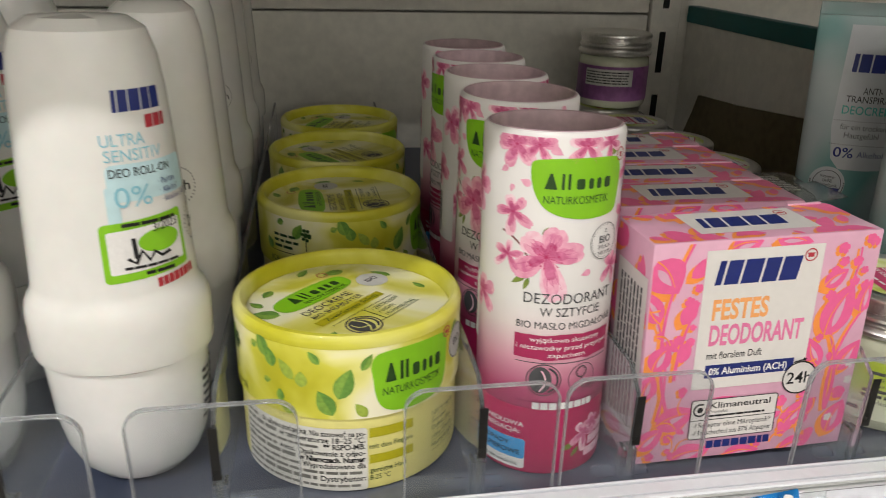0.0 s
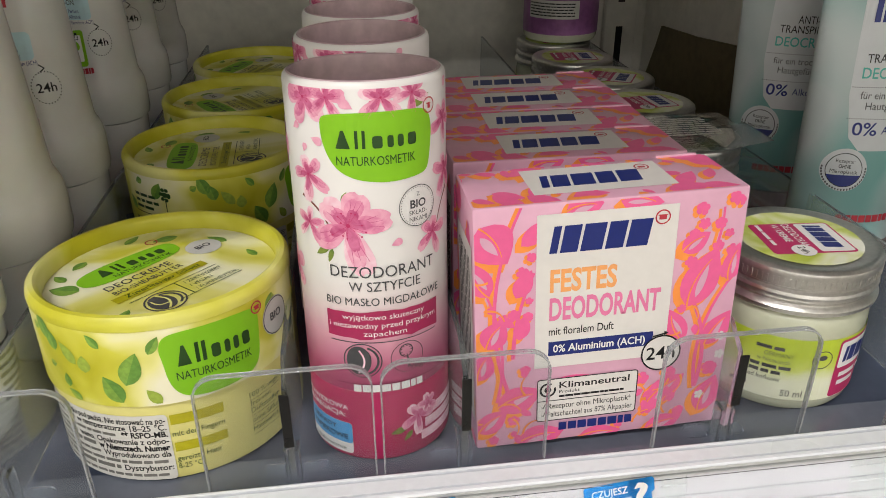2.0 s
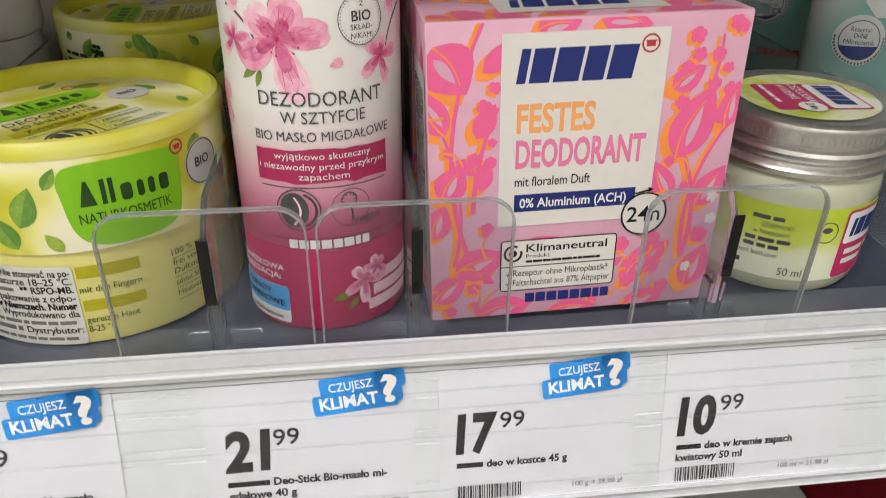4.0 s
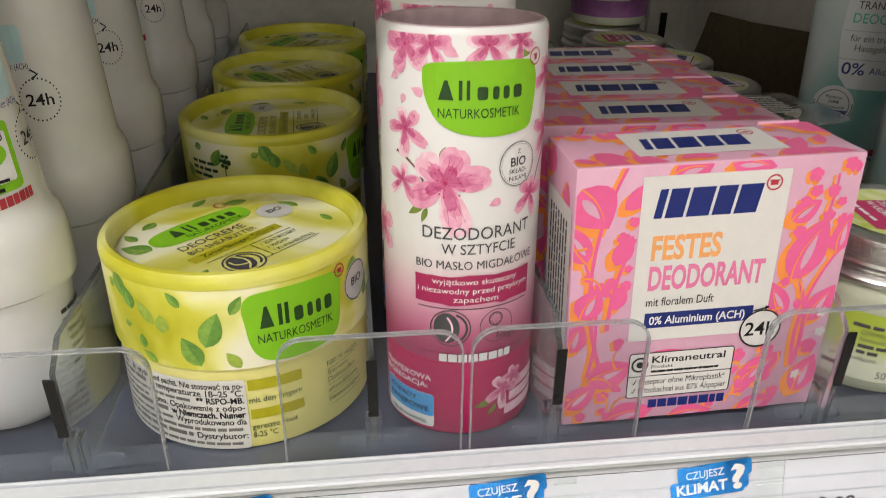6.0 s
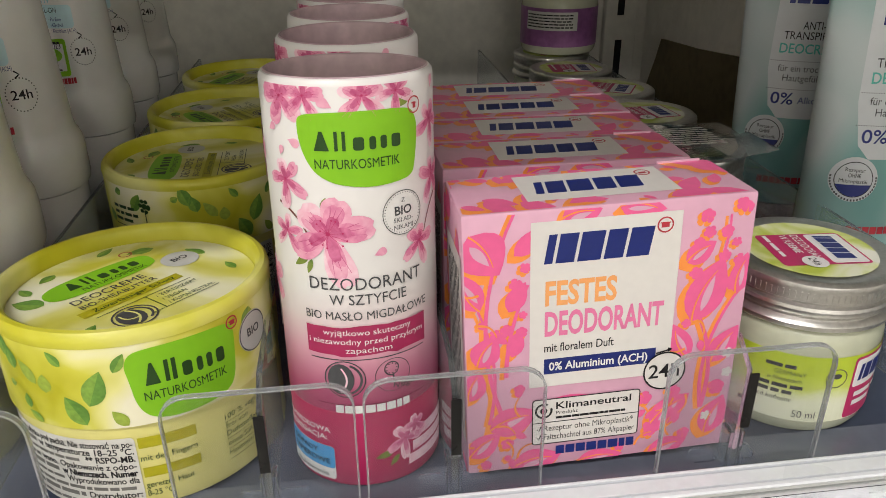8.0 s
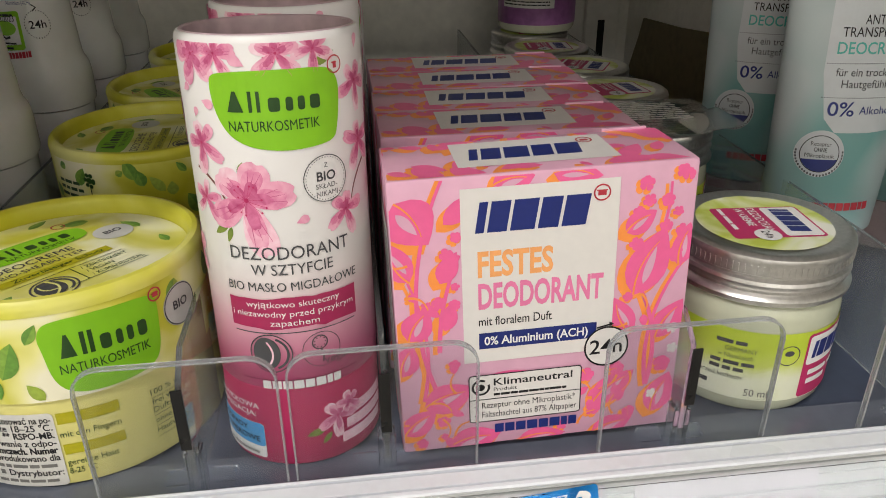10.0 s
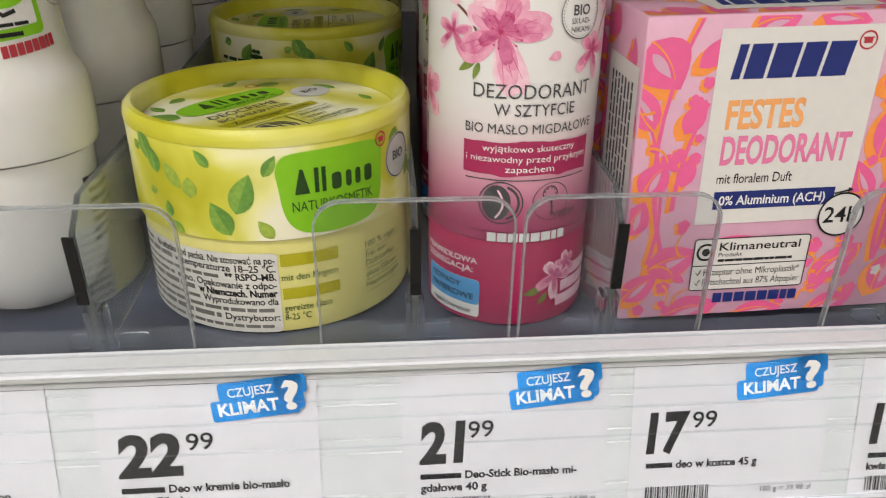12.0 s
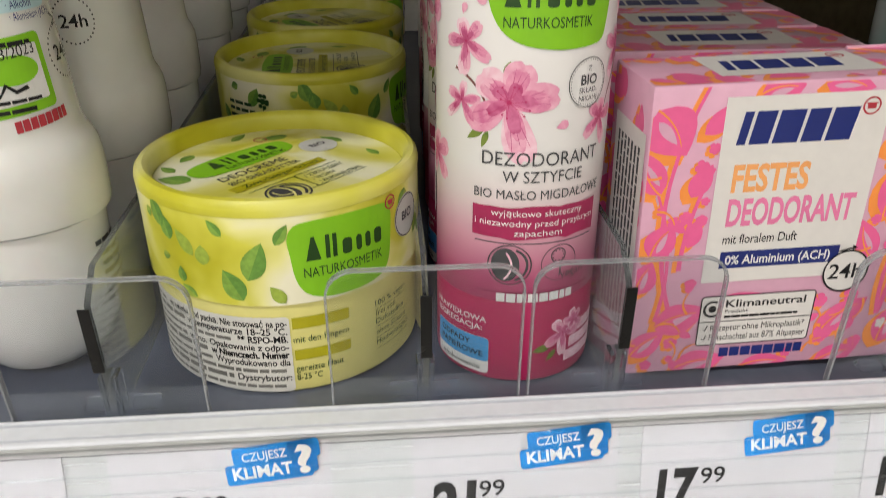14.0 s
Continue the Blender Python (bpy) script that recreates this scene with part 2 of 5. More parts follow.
def words(text, u, v, height, width=None, align="L", shear=0.0, slope=0.0, bold=0.0):
    """Triangles of a line of text, scaled to a cap height and, if given, a width."""
    key = (text, bold)
    if key not in FONT_CACHE:
        cu = bpy.data.curves.new("line", "FONT")
        cu.body, cu.resolution_u, cu.fill_mode, cu.offset = text, 3, "FRONT", bold
        ob = bpy.data.objects.new("line", cu)
        me = bpy.data.meshes.new_from_object(ob)
        vs = [(p.co.x, p.co.y) for p in me.vertices]
        fs = [tuple(p.vertices) for p in me.polygons]
        bpy.data.objects.remove(ob)
        bpy.data.meshes.remove(me)
        bpy.data.curves.remove(cu)
        FONT_CACHE[key] = (vs, fs)
    vs, fs = FONT_CACHE[key]
    if not vs:
        return []
    x0, x1 = min(p[0] for p in vs), max(p[0] for p in vs)
    k = height / 0.72
    kx = width / (x1 - x0) if width else k
    w = (x1 - x0) * kx
    du = {"L": 0, "C": -w / 2, "R": -w}[align]
    pts = []
    for x, y in vs:
        px, py = (x - x0) * kx + du, y * k
        px += shear * py
        pts.append((u + px, v + py + slope * px))
    return [[pts[i] for i in f] for f in fs]


def marks(u, v, w, h, count, shear=0.0, seed=1, pattern=None, shapes=""):
    """Plain blocks and lines that stand in for a name: b block, p tapered block, q tall bar, c low rounded block."""
    line = h * 0.17
    rnd = random.Random(seed)
    pattern = pattern or [rnd.uniform(0.6, 1.1) for _ in range(count)]
    total = sum(pattern) + 0.16 * (len(pattern) - 1)
    out, x = [], u
    for i, p in enumerate(pattern):
        ww, kind = w * p / total, shapes[i] if shapes else "b"
        if kind == "p":
            out.append([(x + ww * 0.1, v), (x + ww * 0.9, v), (x + ww * 0.58, v + h), (x + ww * 0.42, v + h)])
        elif kind == "q":
            out.append(rect(x + ww * 0.2, v, x + ww * 0.2 + line, v + h))
        elif kind == "c":
            out.append(round_rect(x + ww * 0.12, v, x + ww * 0.88, v + h * 0.68, h * 0.14, 3))
        else:
            out.append(rect(x, v, x + ww, v + h, shear * h))
        x += ww + w * 0.16 / total
    return out


def bars(u, v, w, h, seed=0, gap=0.35):
    """Word-long bars for a line of writing that cannot be made out."""
    rnd = random.Random(seed)
    out, x = [], u
    while x < u + w - h * 0.8:
        ww = min(h * rnd.uniform(1.5, 5), u + w - x)
        out.append(rect(x, v, x + ww, v + h))
        x += ww + h * gap * 1.6
    return out


def flat(o, xd, yd):
    o, xd, yd = Vector(o), Vector(xd).normalized(), Vector(yd).normalized()
    nd = xd.cross(yd)
    return lambda u, v, d: o + xd * u + yd * v + nd * d


def round_map(radius, angle=0.0, z0=0.0):
    a0 = radians(angle)
    return lambda u, v, d: Vector(((radius + d) * math.sin(a0 + u / radius), -(radius + d) * math.cos(a0 + u / radius), z0 + v))


def decal(name, polys, material, parent, where, lift=0.00012, step=0.0, clip=None, label="", spread=0.0):
    """Lay shapes on a surface; spread lifts each a little over the one before, where they overlap."""
    bm = bmesh.new()
    for k, loop in enumerate(polys):
        try:
            bm.faces.new([bm.verts.new((u, v, k * spread)) for u, v in loop])
        except ValueError:
            pass
    bmesh.ops.remove_doubles(bm, verts=bm.verts, dist=1e-7)
    if clip:
        u0, v0, u1, v1 = clip
        for co, no in (((u0, 0, 0), (-1, 0, 0)), ((u1, 0, 0), (1, 0, 0)), ((0, v0, 0), (0, -1, 0)), ((0, v1, 0), (0, 1, 0))):
            bmesh.ops.bisect_plane(bm, geom=bm.verts[:] + bm.edges[:] + bm.faces[:], plane_co=co, plane_no=no, clear_outer=True)
    bmesh.ops.triangulate(bm, faces=[f for f in bm.faces if len(f.verts) > 4])
    if step and bm.verts:
        lo, hi = min(p.co.x for p in bm.verts), max(p.co.x for p in bm.verts)
        x = math.ceil(lo / step) * step
        while x < hi:
            bmesh.ops.bisect_plane(bm, geom=bm.verts[:] + bm.edges[:] + bm.faces[:], plane_co=(x, 0, 0), plane_no=(1, 0, 0))
            x += step
    for f in bm.faces:
        f.normal_update()
        if f.normal.z < 0:
            f.normal_flip()
    for p in bm.verts:
        p.co = where(p.co.x, p.co.y, lift + p.co.z)
    return part(name, bm, material, parent, label)


def layered(name, layers, parent, where, step=0.0, label="", clip=None, spread=0.000006):
    """One printed figure of several inks: (shapes, ink, lift) in one mesh."""
    whole, mats = bmesh.new(), []
    for polys, material, lift in layers:
        ob = decal("ink", polys, material, None, where, lift, step, clip, spread=spread)
        me = ob.data
        if material not in mats:
            mats.append(material)
        first = len(whole.faces)
        whole.from_mesh(me)
        whole.faces.ensure_lookup_table()
        for f in whole.faces[first:]:
            f.material_index = mats.index(material)
        bpy.data.objects.remove(ob)
        bpy.data.meshes.remove(me)
    ob = part(name, whole, mats[0], parent, label)
    for m in mats[1:]:
        ob.data.materials.append(m)
    return ob


def brand(polys, material, parent, where, lift, step=0.0):
    for q in polys:
        decal("brand_mark", [q], material, parent, where, lift, step)


# ---- materials ----
M_SHELF = surface("shelf_grey_lacquer", "454c5e", 0.3, vary=0.1, scale=60, bump=0.05)
M_BASE_STRIP = surface("smoky_plastic_strip", "666b78", 0.16, vary=0.10, scale=50, coat=0.3)
M_WHITE_METAL = surface("white_lacquered_metal", "eeece8", 0.4, vary=0.05, scale=70, bump=0.04)
M_LIP = surface("white_plastic_lip", "e8ebf0", 0.3, vary=0.04, scale=90)
M_RAIL = surface("grey_white_label_rail", "b9bbba", 0.42, vary=0.07, scale=50)
M_CREAM = surface("cream_back_panel", "e6e3d8", 0.55, vary=0.1, scale=30, bump=0.08)
M_SLOT = surface("black_slot", "0b0b0b", 0.7)
M_TEAL = surface("teal_edge_strip", "0c5c5c", 0.5)
M_DARK = surface("dark_brown_card", "6e6448", 0.75, vary=0.25, scale=40, bump=0.2)
M_ROOM = surface("pale_shop_wall", "f1f0ec", 0.8, vary=0.1, scale=4)
M_FLOOR = surface("shop_floor_tile", "d2cec5", 0.35, vary=0.15, scale=6)
M_ACRYL = clear("clear_acrylic", "f3f6f6")
M_STOP = thin_clear("clear_front_stop", "f5f6f7")
M_COVER = clear("clear_label_cover", "f3f5f7", 0.0, 1.35)
M_EDGE = surface("pale_acrylic_edge", "c9cbcd", 0.10, vary=0.12, scale=80, trans=0.72, ior=1.49)
M_PLATE = surface("hazy_acrylic_plate", "e8eded", 0.05, vary=0.03, scale=60, trans=0.92, ior=1.49)
M_BLACK = surface("black_tape", "060607", 0.28, vary=0.2)
M_PAPER = surface("white_price_paper", "bebdbf", 0.6, vary=0.04, scale=120)
M_STICKER_PAPER = surface("white_sticker_paper", "d6d4cc", 0.5, vary=0.05, scale=120)
M_STICKER_BLUE = surface("blue_sticker", "0a7cc4", 0.5, vary=0.08)
M_TEXT = ink("121214", 0.55)
M_GREY_TEXT = ink("4a4a4c", 0.55)
M_FAINT_TEXT = ink("77756f", 0.55)
M_WHITE_INK = ink("eae8e5", 0.5)
M_LIME = surface("lime_green_print", "86c61c", 0.42, vary=0.04, scale=60)
M_GREEN_TEXT = ink("25471a")
M_RED = ink("b5333f")
M_NAVY = ink("1b2a72")
M_MAGENTA = ink("a82a58")
M_PINK_LINE = ink("7d2b4c")
M_SKY = ink("4ea3df")
M_PETAL_MID = blotch_surface("petal_mid_wash", ((0.3, "f3bccd"), (0.7, "e28fae")), 300, 0.42)
M_PETAL_DEEP = blotch_surface("petal_deep_wash", ((0.3, "dc7ba2"), (0.7, "ba4174")), 380, 0.42)
M_PETAL_PALE = blotch_surface("petal_pale_wash", ((0.3, "f8dfe6"), (0.7, "efb3c6")), 260, 0.42)
M_PETAL_ROSE = blotch_surface("petal_rose_wash", ((0.3, "eda3bd"), (0.7, "d46a96")), 340, 0.42)
M_HEART = ink("c02f66")
M_TWIG = ink("7c4a44")
M_OLIVE = blotch_surface("young_leaf_wash", ((0.3, "8d9b3f"), (0.7, "5f7a33")), 300)
M_STICK = ramp_surface("white_to_pink_tube_print", ((0.0, "b4466f"), (0.06, "c0557c"), (0.24, "e3a6b8"), (0.42, "e8dad9"), (0.55, "e9e6e3"), (1.0, "ebe8e5")), "Z", 0.026, 0.085, 0.38, 0.0, 60, 0.15)
M_STICK_BASE = surface("raspberry_paper_tube", "b4245a", 0.4, vary=0.06, scale=60, coat=0.1)
M_STICK_INNER = surface("mauve_tube_mouth", "c9aeb4", 0.45, vary=0.18, scale=60)
M_STICK_RIM = surface("tube_inner_card", "cdb3b6", 0.6, vary=0.12, scale=80)
M_TIN = blotch_surface("lime_watercolour_card", ((0.34, "bab620"), (0.45, "cfcb44"), (0.53, "e7e391"), (0.62, "f0ebcd")), 30, 0.42, 3, 0.5, 0.1)
M_TIN_RIM = blotch_surface("lime_rim_card", ((0.34, "c5c026"), (0.46, "d8d450"), (0.6, "e6e28e")), 24, 0.42, 3, 0.4, 0.1)
M_TIN_TOP = blotch_surface("pale_lime_lid_card", ((0.34, "cdc93e"), (0.44, "e0dc7e"), (0.52, "efedbc"), (0.62, "f3f1d6")), 30, 0.42, 3, 0.5, 0.1)
M_TIN_BASE = surface("pale_lime_card", "e2da86", 0.45, vary=0.05, scale=60)
M_OLIVE_BAR = ink("b3ac17")
M_LEAF_A = surface("mid_green_leaf_print", "84aa44", 0.45, vary=0.25, scale=200)
M_LEAF_B = surface("dark_green_leaf_print", "68963c", 0.45, vary=0.25, scale=200)
M_LEAF_C = surface("pale_olive_leaf_print", "9fb545", 0.45, vary=0.2, scale=200)
M_BOXPINK = surface("lilac_pink_carton", "dda9c0", 0.35, vary=0.05, scale=60, coat=0.25)
M_HOT = surface("hot_pink_print", "f0659c", 0.35, vary=0.05, scale=90, coat=0.25)
M_ORANGE = surface("orange_print", "ff9a48", 0.35, vary=0.06, scale=90, coat=0.25)
M_ORANGE_TEXT = ink("f4aa68", 0.35)
M_HOT_TEXT = ink("e67da8", 0.35)
M_CREAM_PRINT = surface("cream_print", "e0dcd7", 0.38, vary=0.03, scale=90, coat=0.2)
M_MILK = surface("milky_plastic", "e6e5e0", 0.2, vary=0.03, scale=40, sub=0.06, coat=0.3)
M_MILK_CAP = surface("white_plastic_cap", "eceae6", 0.2, vary=0.03, scale=40, sub=0.05, coat=0.2)
M_PALE_BLUE = surface("pale_blue_print", "c3e1e6", 0.4, vary=0.08, scale=60)
M_BLUE_TEXT = ink("8cc6d4")
M_ALU = surface("brushed_aluminium", "d4d2ce", 0.33, 1.0, vary=0.12, scale=160, bump=0.05)
M_GLASSJAR = surface("frosted_cream_glass", "d9dcc0", 0.22, vary=0.06, scale=60, trans=0.25, ior=1.5, coat=0.3)
M_JARLABEL = ramp_surface("green_white_jar_label", ((0.0, "ecedde"), (0.35, "e6e9c8"), (0.6, "ccd866"), (0.85, "c0d23e"), (1.0, "b9cc38")), "Z", 0.0115, 0.0275, 0.4, 0.5, 90)
M_JARTOP = blotch_surface("green_white_lid_label", ((0.38, "bccb4e"), (0.50, "d8df98"), (0.60, "ecedde")), 55, 0.4)
M_PURPLE = surface("purple_jar_label", "8d5a8e", 0.4, vary=0.25, scale=60)
M_TUBE = blotch_surface("teal_white_tube_print", ((0.32, "6c9e9a"), (0.46, "8fadab"), (0.60, "b0bcbc")), 24, 0.3, 1, 0.3, 0.3)
M_TUBE_PANEL = surface("white_tube_panel", "c6cbcd", 0.32, vary=0.03, scale=60, coat=0.2)
M_TEAL_TEXT = ink("53b3a4")
M_TUBE_CAP = surface("rosy_clear_cap", "e6d3d2", 0.15, vary=0.05, trans=0.45, ior=1.45)
M_GREY_PACK = surface("pale_grey_pack", "c9c9c4", 0.45, vary=0.08, scale=50)
M_DARK_FILLER = surface("dark_grey_filler", "24262a", 0.45, vary=0.2, scale=50)
M_RED_PACK = surface("dark_red_pack", "7c1420", 0.4, vary=0.15, scale=50)

# ---- room ----
FLOOR = tagged(part("floor", box_bm(-3, -12.0, -0.1, 3.2, 0.9, 0.0), M_FLOOR), "pale shop floor of smooth tiles", "floor", kind="structure")
tagged(part("ceiling", box_bm(-3, -12.0, 2.82, 3.2, 0.9, 2.95), M_ROOM), "pale shop ceiling, out of view", "ceiling", kind="structure")
tagged(part("wall_north", box_bm(-3, 0.9, 0, 3.2, 1.0, 2.82), M_ROOM), "pale wall behind the shelving", "wall", kind="structure")
tagged(part("wall_south", box_bm(-3, -12.1, 0, 3.2, -12.0, 2.82), M_ROOM), "pale far wall of the shop", "wall", kind="structure")
tagged(part("wall_west", box_bm(-3.1, -12.1, 0, -3, 1.0, 2.82), M_ROOM), "pale shop side wall", "wall", kind="structure")
tagged(part("wall_east", box_bm(3.2, -12.1, 0, 3.3, 1.0, 2.82), M_ROOM), "pale shop side wall", "wall", kind="structure")
# Unseen pale block, added opposite the shelf to bounce lamp light back.
tagged(part("bounce_block", box_bm(-2.2, -2.30, 0, 2.4, -1.95, 0.95, 0.01), M_ROOM), "unseen pale block across the aisle, added to bounce light", "partition", kind="structure")

# ---- shelving ----
Z0 = 1.0
BACK = 0.605
X0, X1 = -0.75, 0.85
shelving = thing("shop_shelving", "cream and grey metal shop shelving with a white label rail", "shelving", at=pose(0, 0, 0))
part("shelf_board", box_bm(X0, 0.1895, Z0 - 0.022, X1, BACK, Z0, 0.0006), M_SHELF, shelving, "blue-grey lacquered shelf board")
LIP = [(0.1893, 0.9990), (0.1893, 1.0044), (0.1887, 1.0048), (0.1880, 1.0047), (0.1878, 1.0015), (0.1871, 1.0015), (0.1870, 1.0046), (0.1828, 1.0046), (0.1827, 1.0022), (0.1821, 1.0022), (0.1820, 1.0046), (0.1810, 1.0045), (0.1806, 1.0040), (0.1808, 1.0036), (0.1830, 0.9995)]
part("front_lip", sweep(LIP, X0, X1), M_LIP, shelving, "glossy white plastic lip", smooth=True)
T15 = math.atan2(0.0031, 0.01235)
RAIL_O, RAIL_U = Vector((0, 0.1805, 1.0014)), Vector((0, math.sin(T15), math.cos(T15)))
RAIL_N = Vector((0, -math.cos(T15), math.sin(T15)))


def rail_at(v, d=0.0):
    p = RAIL_O + RAIL_U * v + RAIL_N * d
    return (p.y, p.z)


rail_profile = [rail_at(0.0022, -0.0030), rail_at(0.0022, 0.0), rail_at(0.0012, 0.0), rail_at(0.0011, -0.0008), rail_at(0.0007, -0.0008), rail_at(0.0006, 0.0)]
for g in (-0.0018, -0.0066, -0.0155, -0.0190, -0.0300):
    rail_profile += [rail_at(g, 0), rail_at(g - 0.0002, -0.00035), rail_at(g - 0.0006, -0.00035), rail_at(g - 0.0008, 0)]
rail_profile += [rail_at(-0.0415, 0), rail_at(-0.0415, -0.0035), rail_at(0.0004, -0.0035)]
part("label_rail", sweep(rail_profile, X0, X1), M_RAIL, shelving, "grooved pale grey label rail")
for lo, hi in ((-0.0377, -0.0371), (-0.0402, -0.0393)):
    part("lower_lip", sweep([rail_at(hi, 0.0003), rail_at(hi, 0.0014), rail_at(hi - 0.0002, 0.0018), rail_at(lo + 0.0002, 0.0018), rail_at(lo, 0.0014), rail_at(lo, 0.0003)], X0, X1), M_LIP, shelving, smooth=True)
part("rail_web", sweep([rail_at(-0.0414, -0.0036), rail_at(0.0, -0.0036), (0.1894, 0.9988), (0.1894, 0.978), rail_at(-0.0414, -0.006)], X0, X1), M_WHITE_METAL, shelving)
part("divider_base_strip", box_bm(X0, 0.18955, Z0 + 0.0001, X1, 0.2040, Z0 + 0.0010, 0.0002), M_BASE_STRIP, shelving, "translucent grey plastic strip along the shelf front")
# back panels with slotted posts
part("back_panel", box_bm(X0, BACK, 0.2, 0.272, BACK + 0.02, 1.1045, 0.001), M_CREAM, shelving, "cream metal back panel")
part("back_panel", box_bm(X0, BACK, 1.1060, 0.272, BACK + 0.02, 1.9, 0.001), M_CREAM, shelving)
part("back_panel", box_bm(0.298, BACK, 0.2, X1, BACK + 0.02, 1.9, 0.001), M_CREAM, shelving)
post = part("slotted_post", box_bm(0.2725, BACK - 0.004, 0.0, 0.2975, BACK + 0.03, 1.95, 0.001), M_CREAM, shelving, "cream slotted upright post")
for i in range(14):
    part("slot", box_bm(0.2815, BACK - 0.0046, 0.86 + i * 0.05, 0.2865, BACK - 0.0038, 0.892 + i * 0.05), M_SLOT, post, "black slot in the post")
part("upper_shelf", box_bm(X0, 0.145, 1.224, X1, BACK, 1.246, 0.001), M_WHITE_METAL, shelving)
part("upper_rail", box_bm(X0, 0.135, 1.2155, X1, 0.1448, 1.258, 0.001), M_RAIL, shelving)
part("lower_shelf", box_bm(X0, 0.17, 0.62, X1, BACK, 0.645, 0.001), M_SHELF, shelving)
part("plinth", box_bm(X0, 0.2, 0.0, X1, BACK, 0.12, 0.001), M_WHITE_METAL, shelving)
part("side_upright", box_bm(X0 - 0.03, 0.19, 0.0, X0 - 0.0005, BACK + 0.02, 1.95, 0.001), M_CREAM, shelving)
part("side_upright", box_bm(X1 + 0.0005, 0.19, 0.0, X1 + 0.03, BACK + 0.02, 1.95, 0.001), M_CREAM, shelving)

# cream divider panel with a teal edge, and the dark tray leaning before it
panel = thing("side_panel", "cream shelf side panel with a dark teal top strip", "side panel")
part("panel", box_bm(0.304, 0.345, Z0 + 0.0004, 0.310, 0.6005, 1.0998), M_CREAM, panel)
part("top_strip", box_bm(0.3025, 0.345, 1.1, 0.3115, 0.6005, 1.1125, 0.0008), M_TEAL, panel, "dark teal edging strip")
tray = thing("dark_tray", "dark brown cardboard tray standing on the grey shelf", "tray")
part("side", sweep([(0.355, 1.0005), (0.585, 1.0005), (0.574, 1.014), (0.562, 1.036), (0.556, 1.050), (0.50, 1.0535), (0.43, 1.0605), (0.355, 1.070)], 0.2985, 0.3005), M_DARK, tray, smooth=False)
part("base", box_bm(0.252, 0.36, 1.0005, 0.2983, 0.57, 1.0025), M_DARK, tray)


# ---- clear dividers ----
def divider():
    """A clear plate that runs back between two rows, with a rounded front stop across its end."""
    d = thing("shelf_divider", "clear acrylic shelf divider with a rounded front stop", "shelf divider", "clear dividers on the shelf")
    w, h, r = 0.0225, 0.0402, 0.0065
    out = [(-w, 0), (w, 0)]
    for cx, a0 in ((w - r, 0), (-w + r, 90)):
        out += [(cx + r * math.cos(radians(a0 + 15 * i)), h - r + r * math.sin(radians(a0 + 15 * i))) for i in range(7)]
    bm = plate(out, 0.0016, Matrix.Translation((0, 0, 0.0)) @ pose(0, 0, 0, 90, 0, 0))
    bmesh.ops.bevel(bm, geom=[e for e in bm.edges if e.calc_length() < 0.1 and abs(e.verts[0].co.y - e.verts[1].co.y) < 1e-6], offset=0.0003, segments=1, affect="EDGES")
    part("front_stop", bm, M_STOP, d)
    outer = out[1:] + out[:1]
    inner = [(u * (1 - 0.0005 / w), v - 0.00045 * (v / h) ** 3) for u, v in outer]
    bm = bmesh.new()
    loops = [[bm.verts.new((u, y, v)) for u, v in src] for src, y in ((outer, -0.00005), (inner, -0.00005), (inner, -0.00165), (outer, -0.00165))]
    for a, b in zip(loops, loops[1:] + loops[:1]):
        for i in range(len(a) - 1):
            bm.faces.new((a[i], a[i + 1], b[i + 1], b[i]))
    bmesh.ops.recalc_face_normals(bm, faces=bm.faces)
    bm.transform(Matrix.Diagonal((1.004, 1.0, 1.003, 1)))
    rim = part("polished_edge", bm, M_EDGE, d, "pale polished acrylic edge", smooth=True)
    rim.visible_shadow = False
    wall = part("divider_plate", sweep([(0.0006, 0), (0.40, 0), (0.40, 0.0390), (0.008, 0.0390), (0.0006, 0.0330)], -0.0007, 0.0007), M_PLATE, d)
    wall.visible_shadow = False
    part("tape", box_bm(-0.0013, -0.0021, 0.0165, 0.0013, -0.00165, 0.0335, 0.0001), M_BLACK, d, "black adhesive strip")
    bm = box_bm(-0.0022, 0.0004, 0.0, -0.0009, 0.005, 0.013, 0.0003)
    box_bm(0.0009, 0.0004, 0.0, 0.0022, 0.005, 0.013, 0.0003, bm=bm)
    clip = part("joint", bm, M_ACRYL, d)
    clip.visible_shadow = False
    for sx in (-1, 1):
        foot = part("foot", box_bm(min(sx * 0.0024, sx * 0.009), 0.004, 0.0, max(sx * 0.0024, sx * 0.009), 0.0085, 0.0022, 0.0006), M_ACRYL, d)
        foot.visible_shadow = False
    return d


first_divider = divider()
DIVIDERS = [-0.0770, -0.0220, 0.0520, 0.0990, 0.1755, 0.2480]
first_divider.matrix_world = pose(DIVIDERS[0], 0.1912, Z0 + 0.0008)
for dx in DIVIDERS[1:]:
    copy_thing(first_divider, pose(dx, 0.1912, Z0 + 0.0008))


